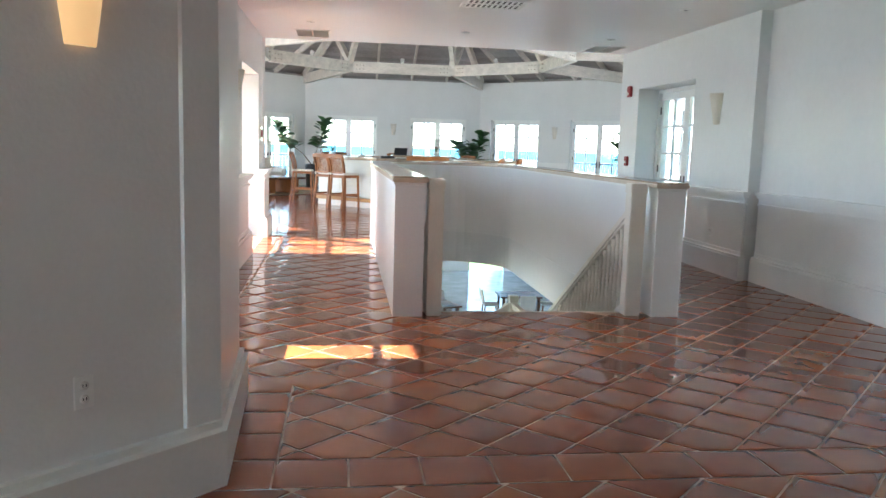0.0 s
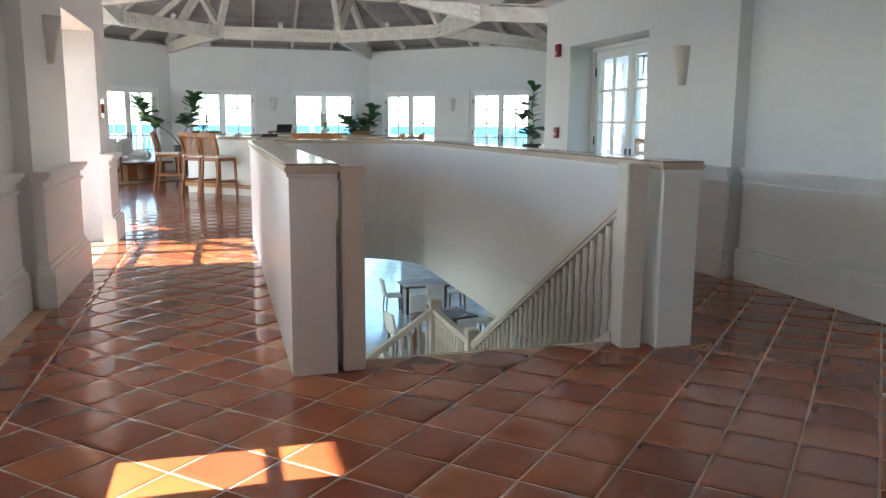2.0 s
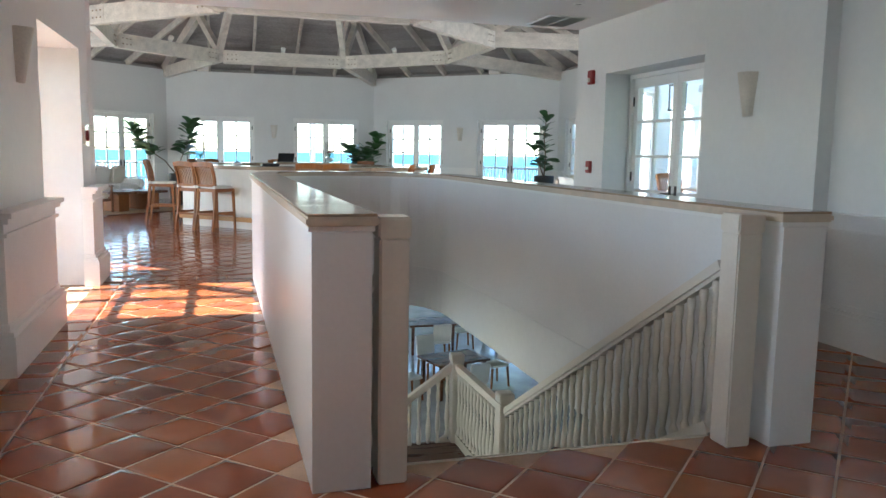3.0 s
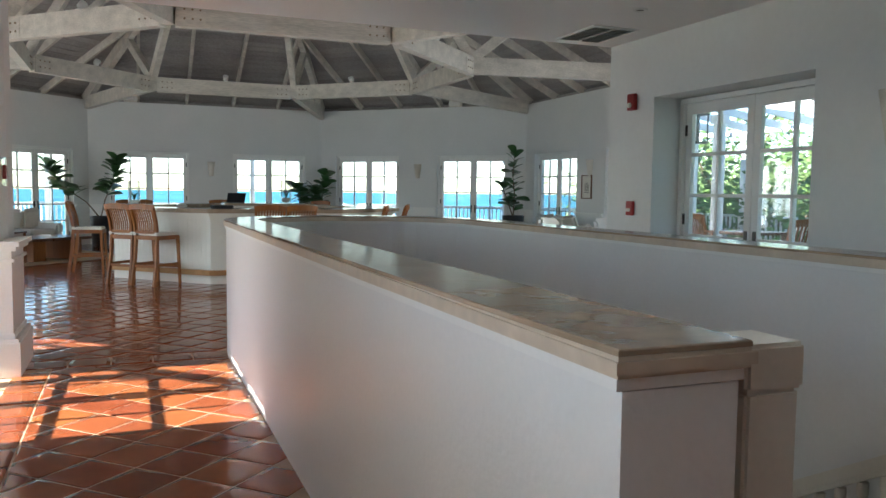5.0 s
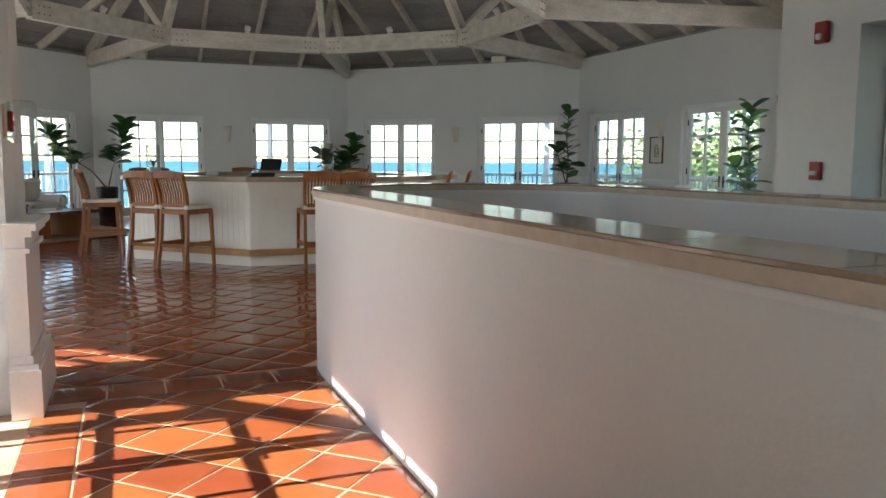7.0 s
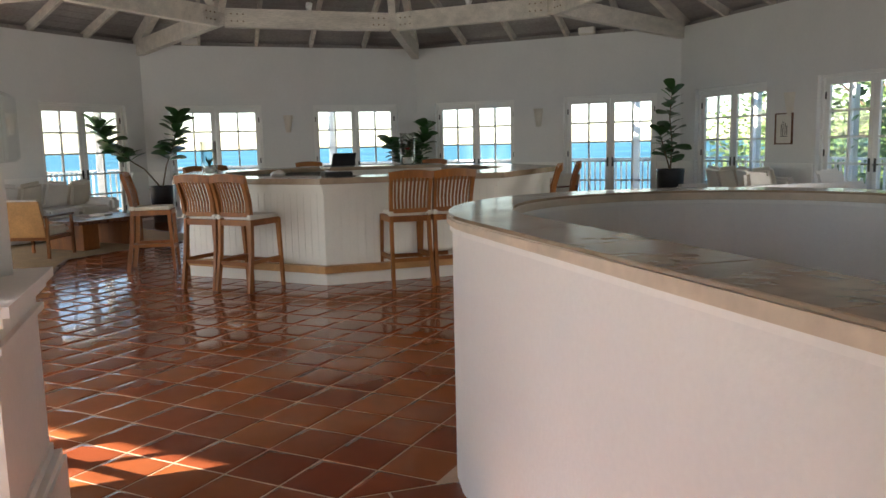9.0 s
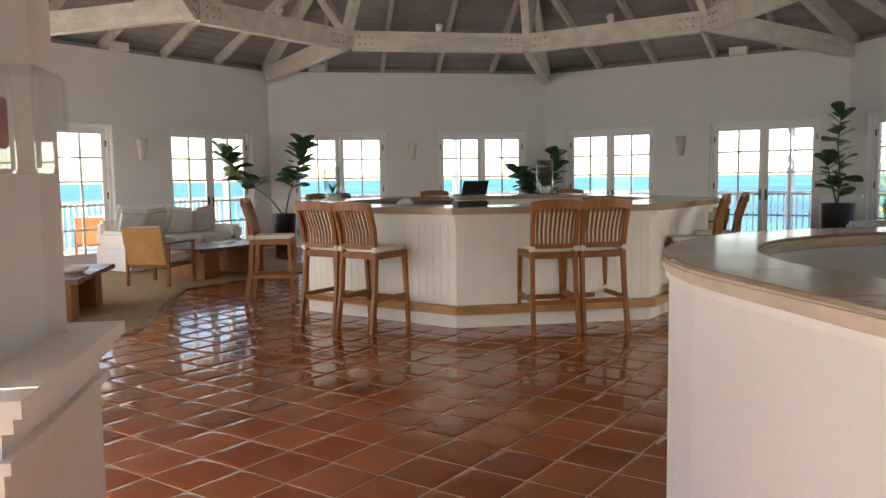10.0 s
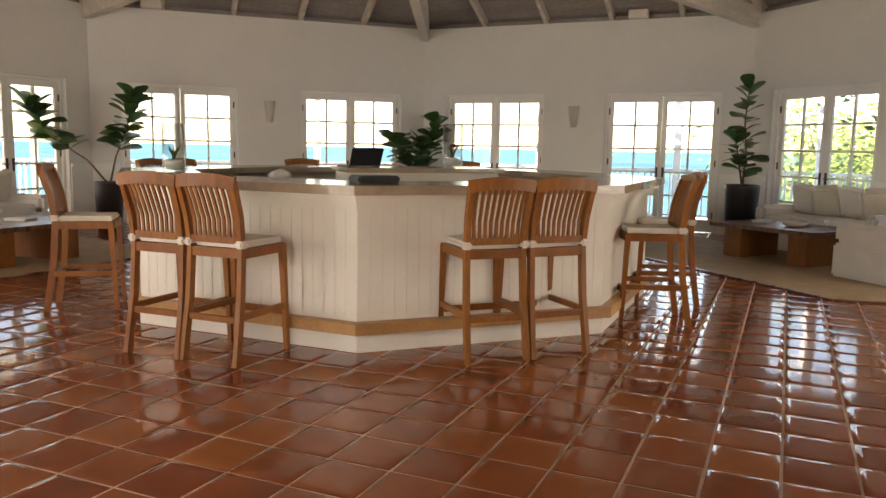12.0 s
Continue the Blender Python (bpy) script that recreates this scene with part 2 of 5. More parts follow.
def slab(name, material, label, *dims, kind="structure", category="wall"):
    bm = bmesh.new()
    for d in dims:
        box(bm, *d)
    return tagged(link(name, bm, material), label, category, kind=kind)


# ---- plan ----
CX, CY, APO = 1.7, 19.6, 7.3
T8 = math.tan(math.pi / 8)
HALF = APO * T8
WALL_TOP, CEIL = 3.68, 3.05
HALL_W, HALL_E = -1.28, 4.58          # faces of the hall's thick wall stretches
REC_W, REC_E = -1.40, 4.72            # faces of its set-back stretches


def octagon(apo, cx=CX, cy=CY):
    h = apo * T8
    pts = [(-h, -apo), (h, -apo), (apo, -h), (apo, h), (h, apo), (-h, apo), (-apo, h), (-apo, -h)]
    return [(cx + x, cy + y) for x, y in pts]


def facet(k):
    """Frame of an octagon wall whose outward direction lies k degrees clockwise from +y: x along the wall, y outward."""
    return Matrix.Translation((CX, CY, 0)) @ pose(0, 0, 0, 0, 0, -k) @ Matrix.Translation((0, APO, 0))


# floor with the stairwell cut out
WX0, WX1, WY0, WYC, WR = 0.47, 2.90, 6.22, 11.8, 1.215
bm = bmesh.new()
F0 = -0.30
box(bm, -6.0, WX0, -4.0, 13.0, F0, -0.0048)
box(bm, WX1, 6.0, -4.0, 13.0, F0, -0.0048)
box(bm, WX0, WX1, -4.0, WY0, F0, -0.0048)
arc = [(1.685 + WR * math.cos(a), WYC + WR * math.sin(a)) for a in [math.pi * i / 20 for i in range(21)]]
strip(bm, arc, [(x, 13.0) for x, y in arc], F0, -0.0048)
prism(bm, [(-6, 13), (10, 13), (10, 27.3), (-6, 27.3)], F0, -0.0048)
floor = tagged(link("floor", bm, GROUT), "glossy terracotta tile floor laid diagonally with pale grout", "floor", kind="structure")

# hall walls
slab("wall_east", PLASTER, "white plaster hall wall with wainscot and a glazed door",
     (HALL_E, 5.10, 7.95, 9.51, 0, CEIL), (HALL_E, 5.10, 11.51, 12.30, 0, CEIL), (HALL_E, 5.10, 9.51, 11.51, 2.43, CEIL), (REC_E, 5.0, -3.5, 7.95, 0, CEIL))
# unseen high opening added for fill; low slot and bar shape the sun strip
slab("wall_west", PLASTER, "white plaster hall wall with thick piers, a door opening and added unseen light openings",
     (-2.0, HALL_W, 8.18, 9.72, 0, CEIL), (-2.0, HALL_W, 11.66, 12.30, 0, CEIL), (-2.0, HALL_W, 9.72, 11.66, 2.43, CEIL),
     (-1.75, REC_W, 5.04, 8.18, 0, 1.55), (-1.75, REC_W, 5.04, 8.18, 2.40, CEIL), (-1.75, REC_W, 5.04, 5.3, 1.55, 2.40), (-1.75, REC_W, 6.9, 8.18, 1.55, 2.40), (-1.75, REC_W, 3.9, 4.70, 0, CEIL), (-1.75, REC_W, 4.70, 5.04, 1.48, CEIL), (-1.75, REC_W, 4.70, 5.04, 0, 0.66),
     (-1.60, -1.57, 4.70, 5.04, 1.17, 1.20))
bm = bmesh.new()
prism(bm, [(-0.515, 2.80), (-0.58, 3.95), (-1.6, 3.95), (-1.75, 3.95), (-5.3, 0.4), (-5.3, -1.985)], 0, CEIL)
prism(bm, [(-0.515, 2.803), (-0.5065, 2.7915), (-0.6235, 2.6745), (-0.640, 2.676)], 0.27, CEIL - 0.002)
tagged(link("wall_entry", bm, STUCCO), "glossy white plaster pier at the entry", "wall", kind="structure")
# unseen; the gap at its west end is left for the entry fill
slab("wall_south", PLASTER, "plain white wall behind", (-5.5, 5.0, -3.7, -3.5, 0, CEIL), (-5.5, -5.3, -1.95, 0.5, 0, CEIL), (-5.5, -5.3, -3.5, -1.95, 2.7, CEIL))
slab("ceiling", CEILING, "smooth white hall ceiling", (-1.75, 5.0, 3.9, 12.30, CEIL, CEIL + 0.3), (-5.5, 5.0, -3.7, 3.9, CEIL, CEIL + 0.3), category="ceiling")
slab("wall_header", PLASTER, "white wall over the hall opening", (-1.9, 5.3, 12.05, 12.30, CEIL + 0.3, 4.2))

# wainscot, plinth and ledge on the hall walls
def dado(name, x, sign, y0, y1, plinth=0.06, depth=0.03, ends=True):
    bm = bmesh.new()
    def b(d, z0, z1):
        xs = sorted((x - sign * 0.01, x + sign * d))
        e = d if ends else 0.0
        box(bm, xs[0], xs[1], y0 - e, y1 + e, z0, z1)
    b(depth, 0, 0.985)
    b(plinth, 0, 0.26), b(plinth - 0.012, 0.26, 0.29), b(depth + 0.012, 0.29, 0.33)
    b(depth + 0.022, 0.875, 0.90)
    b(depth + 0.06, 0.995, 1.03), b(depth + 0.035, 0.96, 0.995)
    return tagged(link(name, bm, TRIM), "white painted wainscot with plinth and ledge", "trim", kind="structure")


dado("trim_wainscot_1", HALL_E, -1, 7.98, 9.47, 0.07, 0.02)
dado("trim_wainscot_2", HALL_E, -1, 11.53, 12.26, 0.07, 0.02)
dado("trim_wainscot_3", REC_E, -1, -3.4, 7.90, 0.08, 0.02, False)
dado("trim_wainscot_4", HALL_W, 1, 8.22, 9.68, 0.12, 0.07)
dado("trim_wainscot_5", HALL_W, 1, 11.68, 12.22, 0.14, 0.09)
dado("trim_wainscot_6", REC_W, 1, 5.2, 8.10, 0.07, 0.02, False)
bm = bmesh.new()
prism(bm, [(-0.475, 2.73), (-0.535, 3.97), (-0.7, 3.97), (-0.7, 2.9), (-5.4, -1.9), (-5.3, -2.095)], 0, 0.24)
prism(bm, [(-0.50, 2.77), (-0.555, 3.96), (-0.7, 3.96), (-0.7, 2.9), (-5.4, -1.9), (-5.3, -2.03)], 0.24, 0.27)
tagged(link("baseboard", bm, STUCCO), "tall white plaster base of the entry pier", "trim", kind="structure")

# octagon walls
NAMES = {0: "north", 45: "north_east", 90: "east_bar", 135: "south_east", -45: "north_west", -90: "west_bar", -135: "south_west"}
for k, side in NAMES.items():
    bm = bmesh.new()
    e = 0.28 * T8
    for u0, u1 in ((-HALF - e, -2.55), (-0.57, 0.57), (2.55, HALF + e)):
        box(bm, u0, u1, 0, 0.28, 0, 2.42)
    box(bm, -HALF - e, HALF + e, 0, 0.28, 2.42, WALL_TOP)
    w = tagged(link("wall_" + side, bm, PLASTER, facet(k)), "white plaster wall of the bar room between glazed doors", "wall", kind="structure")
    bm = bmesh.new()
    for u0, u1 in ((-HALF, -2.58), (-0.54, 0.54), (2.58, HALF)):
        box(bm, u0, u1, -0.03, -0.001, 0, 0.20)
        box(bm, u0, u1, -0.016, -0.001, 0.20, 0.98)
        box(bm, u0, u1, -0.05, -0.001, 0.98, 1.03)
    tagged(link("trim_dado_" + side, bm, TRIM, facet(k)), "white painted dado and rail", "trim", kind="structure")


# French doors
def french_door(name, w=1.98, h=2.42):
    d = thing(name, Matrix(), "white painted double glazed French door", "door", "French doors", "structure")
    bm = bmesh.new()
    box(bm, -w / 2, -w / 2 + 0.05, 0.08, 0.24, 0, h), box(bm, w / 2 - 0.05, w / 2, 0.08, 0.24, 0, h), box(bm, -w / 2 + 0.05, w / 2 - 0.05, 0.08, 0.24, h - 0.05, h)
    part("door_frame", bm, TRIM, d)
    lw = w / 2 - 0.054
    for sgn in (-1, 1):
        bm = bmesh.new()
        x0, x1 = (-lw, -0.004) if sgn < 0 else (0.004, lw)
        y0, y1 = 0.12, 0.165
        st = 0.082
        box(bm, x0, x0 + st, y0, y1, 0.01, h - 0.053), box(bm, x1 - st, x1, y0, y1, 0.01, h - 0.053)
        box(bm, x0 + st, x1 - st, y0, y1, 0.01, 0.22), box(bm, x0 + st, x1 - st, y0, y1, h - 0.16, h - 0.053)
        leaf = part("door_leaf", bm, TRIM, d)
        bm = bmesh.new()
        g0, g1, z0, z1 = x0 + st, x1 - st, 0.22, h - 0.16
        mid = (g0 + g1) / 2
        box(bm, mid - 0.017, mid + 0.017, y0 + 0.004, y1 - 0.004, z0, z1)
        for i in range(1, 5):
            z = z0 + (z1 - z0) * i / 5
            box(bm, g0, mid - 0.011, y0 + 0.004, y1 - 0.004, z - 0.017, z + 0.017)
            box(bm, mid + 0.011, g1, y0 + 0.004, y1 - 0.004, z - 0.017, z + 0.017)
        part("glazing_bars", bm, TRIM, leaf)
        for i in range(5):
            for a, b in ((g0, mid - 0.011), (mid + 0.011, g1)):
                bm = bmesh.new()
                za, zb = z0 + (z1 - z0) * i / 5 + 0.011 * (i > 0), z0 + (z1 - z0) * (i + 1) / 5 - 0.011 * (i < 4)
                box(bm, a, b, 0.140, 0.145, za, zb)
                p = part("pane", bm, GLASS, leaf)
                p.visible_shadow = False
        bm = bmesh.new()
        hx = -0.055 if sgn < 0 else 0.055
        box(bm, hx - 0.02, hx + 0.02, y0 - 0.008, y0, 0.92, 1.12)
        tube(bm, [(hx, y0, 1.03), (hx, y0 - 0.05, 1.03), (hx + sgn * 0.10, y0 - 0.055, 1.03)], 0.009)
        part("door_handle", bm, IRON, leaf, "dark metal lever handle")
        for z in (0.3, 1.2, 2.1):
            bm = bmesh.new()
            hx = x0 if sgn < 0 else x1
            box(bm, hx - 0.02, hx + 0.02, y0 - 0.012, y0 - 0.001, z - 0.055, z + 0.055)
            part("hinge", bm, IRON, leaf, "dark metal hinge")
    return d


door = french_door("door_1")
door.matrix_world = facet(0) @ Matrix.Translation((-1.56, 0, 0))
spots = [facet(k) @ Matrix.Translation((u, 0, 0)) for k in NAMES for u in (-1.56, 1.56)][1:]
spots.append(Matrix.Translation((HALL_E + 0.24, 10.51, 0)) @ pose(0, 0, 0, 0, 0, -90))
spots.append(Matrix.Translation((HALL_W - 0.38, 10.69, 0)) @ pose(0, 0, 0, 0, 0, 90))
for i, m in enumerate(spots):
    copy_thing(door, m).name = "door_%d" % (i + 2)

# parapet round the stairwell
PCX = 1.685


def u_line(inset, n=24, y0=6.0):
    r = 1.265 - inset
    left = [(PCX - 1.265 + inset, y) for y in (y0, 7.5, 9.0, 10.5)]
    bend = [(PCX - r * math.cos(math.pi * i / n), WYC + r * math.sin(math.pi * i / n)) for i in range(n + 1)]
    right = [(PCX + 1.265 - inset, y) for y in (10.5, 9.0, 7.5, y0)]
    return left + bend + right


bm = bmesh.new()
strip(bm, u_line(0.25), u_line(0.0), 0.0, 1.11)
parapet = tagged(link("parapet", bm, STUCCO), "white plaster parapet curving round the stairwell", "parapet", kind="structure")
bm = bmesh.new()
strip(bm, u_line(0.262), u_line(-0.012), 1.112, 1.133)
part("moulding", bm, TRIM, parapet, "thin white bead under the coping")
bm = bmesh.new()
strip(bm, u_line(0.277, 24, 5.983), u_line(-0.024, 24, 5.983), 1.135, 1.173)
bmesh.ops.bevel(bm, geom=[e for e in bm.edges if abs(e.verts[0].co.z - e.verts[1].co.z) < 0.001], offset=0.008, segments=2, affect="EDGES")
part("coping_edge", bm, COPING_EDGE, parapet, "pale beige stone nosing under the stone coping")
a_in, a_out = u_line(0.270, 24, 5.99), u_line(-0.017, 24, 5.99)
pieces = []
for i in range(len(a_in) - 1):
    n = 3 if abs(a_in[i][1] - a_in[i + 1][1]) > 1.2 and abs(a_in[i][0] - a_in[i + 1][0]) < 0.01 else 1
    for j in range(n):
        mixp = lambda p, q, f: (p[0] + (q[0] - p[0]) * f, p[1] + (q[1] - p[1]) * f)
        pieces.append([mixp(a_in[i], a_in[i + 1], j / n), mixp(a_in[i], a_in[i + 1], (j + 1) / n), mixp(a_out[i], a_out[i + 1], j / n), mixp(a_out[i], a_out[i + 1], (j + 1) / n)])
line_in, line_out = [], []
for i, q in enumerate(pieces):
    if not line_in:
        line_in, line_out = [q[0]], [q[2]]
    line_in.append(q[1]), line_out.append(q[3])
    curved = abs(q[0][0] - q[1][0]) > 0.005
    if not curved or len(line_in) > 4 or i == len(pieces) - 1:
        bm = bmesh.new()
        strip(bm, line_in, line_out, 1.174, 1.186)
        bmesh.ops.bevel(bm, geom=[e for e in bm.edges if min(v.co.z for v in e.verts) > 1.18], offset=0.003, segments=1, affect="EDGES")
        part("coping_stone", bm, STONE, parapet, "polished beige stone coping")
        line_in = []

# lining of the stairwell under the floor
bm = bmesh.new()
strip(bm, u_line(0.25, 24, 6.25), u_line(0.01, 24, 6.25), -0.52, -0.002)
tagged(link("wall_stairwell", bm, PLASTER), "cream plaster lining of the stairwell", "wall", kind="structure")

# ---- stairs ----
LAND, RISE, RUN = -1.72, 0.172, 0.305
stair = thing("staircase", Matrix.Translation((CX, 6.22, 0)), "cream painted staircase with turned balusters going down", "staircase", kind="structure")
for i in range(9):
    bm = bmesh.new()
    box(bm, -0.95, 0.80, i * RUN, (i + 1) * RUN + 0.02, -RISE * (i + 1) - 0.04, -RISE * (i + 1))
    part("tread", bm, WALNUT, stair, "dark wooden tread")
    bm = bmesh.new()
    box(bm, -0.95, 0.80, i * RUN - 0.01, i * RUN + 0.01, -RISE * (i + 1), -RISE * i - 0.041 * (i > 0))
    part("riser", bm, CREAM, stair)
bm = bmesh.new()
box(bm, -0.95, 0.86, 9 * RUN, 4.6, LAND - 0.15, LAND)
part("landing", bm, WALNUT, stair, "dark wooden landing")
for i in range(8):
    bm = bmesh.new()
    box(bm, -1.25 - (i + 1) * RUN, -0.95 - i * RUN, 3.15, 4.55, LAND - RISE * (i + 1) - 0.04, LAND - RISE * (i + 1))
    part("tread", bm, WALNUT, stair)
RX = 0.84
prof = [(0.012, 0.0), (0.024, 0.02), (0.026, 0.06), (0.014, 0.09), (0.022, 0.14), (0.031, 0.24), (0.024, 0.36), (0.014, 0.44), (0.021, 0.46), (0.014, 0.48), (0.024, 0.58), (0.017, 0.68), (0.024, 0.71), (0.024, 0.76)]
bal = bmesh.new()
lathe(bal, prof, seg=8)
bal_me = bpy.data.meshes.new("baluster")
bal.to_mesh(bal_me)
bal.free()
bal_me.materials.append(CREAM)


def baluster(x, y, z, s=1.0):
    ob = new("baluster", bal_me)
    ob.parent = stair
    ob.matrix_basis = Matrix.Translation((x, y, z)) @ Matrix.Diagonal((1, 1, s, 1))


def flight(a, b, rail_h, n, side=True):
    """Rail, string and balusters between two floor points of a flight."""
    a, b = Vector(a), Vector(b)
    up = Vector((0, 0, rail_h))
    bm = bmesh.new()
    bar(bm, a + up, b + up, 0.075, 0.05)
    bar(bm, a + up - Vector((0, 0, 0.04)), b + up - Vector((0, 0, 0.04)), 0.05, 0.03)
    part("handrail", bm, CREAM, stair, "cream painted moulded handrail")
    bm = bmesh.new()
    bar(bm, a + Vector((0, 0, -0.03)), b + Vector((0, 0, -0.03)), 0.05, 0.26)
    part("string", bm, CREAM, stair)
    for i in range(n):
        p = a.lerp(b, (i + 0.5) / n)
        baluster(p.x, p.y, p.z + 0.09, (rail_h - 0.15) / 0.76)


def newel(x, y, z0, z1, w=0.13):
    bm = bmesh.new()
    box(bm, x - w / 2, x + w / 2, y - w / 2, y + w / 2, z0, z1 - 0.09, bevel=0.008)
    box(bm, x - w / 2 - 0.006, x + w / 2 + 0.006, y - w / 2 - 0.006, y + w / 2 + 0.006, z1 - 0.09, z1, bevel=0.008)
    part("newel", bm, CREAM, stair, "cream painted square newel post")


newel(RX, -0.12, 0.0, 1.17, 0.14)
newel(-0.93, -0.14, 0.0, 1.17, 0.13)
newel(RX, 3.07, LAND - 0.3, -0.71)
newel(RX, 4.56, LAND - 0.3, -0.73)
flight((RX, 0.0, -0.03), (RX, 3.05, -1.82), 0.93, 28)
flight((-0.93, 0.0, -0.03), (-0.93, 3.05, -1.78), 0.93, 28)
flight((RX, 3.12, LAND), (RX, 4.50, LAND), 0.86, 13)
flight((RX - 0.05, 4.56, LAND), (RX - 1.85, 4.56, LAND - 1.25), 0.86, 17)

# ---- lower dining room ----
LOW = -3.4
RUST = mat("rusty_bolt", (0.30, 0.22, 0.14), 0.6, metal=0.3, var=0.2)
slab("floor_lower", WOODFLOOR, "polished floor of the dining room below", (-8, 16, 5.0, 30, LOW - 0.2, LOW), category="floor")
slab("ceiling_lower", CEILING, "white ceiling of the dining room below", (-8, 0.40, 5.0, 13.1, -0.5, F0 - 0.002), (2.97, 16, 5.0, 13.1, -0.5, F0 - 0.002), (-8, 16, 13.1, 29, -0.5, F0 - 0.002), category="ceiling")
# three unseen west openings added for the warm fill
slab("wall_lower_south", PLASTER, "plain white wall of the dining room below", (-8, 16, 4.8, 5.0, LOW, F0), (-8.2, -8, 4.8, 7.8, LOW, F0), (-8.2, -8, 10.2, 13.8, LOW, F0), (-8.2, -8, 16.2, 19.8, LOW, F0), (-8.2, -8, 22.2, 27.0, LOW, F0), *[(-8.2, -8, y - 1.2, y + 1.2, -0.65, F0) for y in (9.0, 15.0, 21.0)])
# gaps between north and east piers kept narrow to dim this room
low_wall = [(x, x + 3.4, 29.8, 30.0, LOW, -0.5) for x in (-8.0, -3.2, 1.6, 6.4, 11.2)]
slab("wall_lower_north", PLASTER, "white piers of the dining room below", *low_wall)
slab("wall_lower_east", PLASTER, "white piers below", *[(15.8, 16.0, y, y + 3.6, LOW, -0.5) for y in (5.0, 10.0, 15.0, 20.0, 25.0)])
slab("wall_lower_pier", PLASTER, "white pier beside the stairs below", (0.55, 1.05, 11.4, 13.4, LOW, -0.5))


def dining_table(m):
    t = thing("dining_table", m, "dark wooden dining table in the room below", "table", "dining tables below")
    bm = bmesh.new()
    box(bm, -0.6, 0.6, -0.45, 0.45, 0.70, 0.745, bevel=0.008)
    part("tabletop", bm, WALNUT, t)
    for sx in (-0.5, 0.5):
        for sy in (-0.36, 0.36):
            bm = bmesh.new()
            bar(bm, (sx, sy, 0), (sx, sy, 0.70), 0.05, 0.05, (0, 1, 0), 0.07, 0.07)
            part("leg", bm, WALNUT, t)
    return t


def dining_chair(m):
    c = thing("dining_chair", m, "white dining chair with slender legs below", "chair", "dining chairs below")
    bm = bmesh.new()
    box(bm, -0.22, 0.22, -0.22, 0.22, 0.43, 0.48, bevel=0.015)
    part("seat", bm, LINEN, c)
    bm = bmesh.new()
    box(bm, -0.22, 0.22, -0.02, 0.03, 0.0, 0.42, pose(0, -0.23, 0.50, 10), bevel=0.015)
    part("backrest", bm, LINEN, c)
    for sx in (-0.19, 0.19):
        for sy in (-0.19, 0.19):
            bm = bmesh.new()
            bar(bm, (sx * 1.1, sy * 1.15, 0), (sx, sy, 0.43), 0.028, 0.028, (0, 1, 0), 0.04, 0.04)
            part("leg", bm, TEAK, c)
    return c


dt = dining_table(pose(4.6, 17.6, LOW, 0, 0, 15))
for x, y, a in ((5.0, 21.0, 0), (2.4, 19.5, 20), (8.4, 18.2, 40), (7.6, 22.5, 10)):
    copy_thing(dt, pose(x, y, LOW, 0, 0, a))
dc = dining_chair(pose(4.7, 16.7, LOW, 0, 0, 15))
for x, y, a in ((4.4, 18.6, 195), (3.6, 17.4, -75), (5.6, 17.9, 105), (5.0, 20.1, 0), (4.2, 21.0, -90), (5.9, 21.1, 90), (2.2, 18.7, 20), (2.7, 20.3, 200), (8.0, 17.5, 40)):
    copy_thing(dc, pose(x, y, LOW, 0, 0, a))

# ---- roof and trusses ----
PITCH = math.tan(radians(26))
EAVE = 3.90
bm = bmesh.new()
H0 = EAVE + APO * PITCH
for k in range(8):
    m = Matrix.Translation((CX, CY, 0)) @ pose(0, 0, 0, 0, 0, -45 * k)
    n = 46
    for i in range(n):                       # boards, eave to ridge
        a0, a1 = (APO + 0.3) * (1 - i / n), (APO + 0.3) * (1 - (i + 0.94) / n)
        pts = [(-a0 * T8, a0), (a0 * T8, a0), (a1 * T8, a1), (-a1 * T8, a1)]
        lo = [bm.verts.new(m @ Vector((x, y, H0 - y * PITCH))) for x, y in pts]
        hi = [bm.verts.new(m @ Vector((x, y, H0 - y * PITCH + 0.025))) for x, y in pts]
        for j in range(4):
            q = (j + 1) % 4
            bm.faces.new((lo[j], lo[q], hi[q], hi[j]))
        bm.faces.new(lo[::-1]), bm.faces.new(hi)
roof = tagged(link("roof", bm, BOARD), "grey weathered timber roof boards over the bar room", "roof", kind="structure")
bm = bmesh.new()
top = bm.verts.new((CX, CY, H0 + 0.12))
rg = [bm.verts.new((x, y, H0 - (APO + 0.4) * PITCH + 0.10)) for x, y in octagon(APO + 0.4)]
for i in range(8):
    bm.faces.new((rg[i], rg[(i + 1) % 8], top))
part("roof_cover", bm, BOARD, roof)

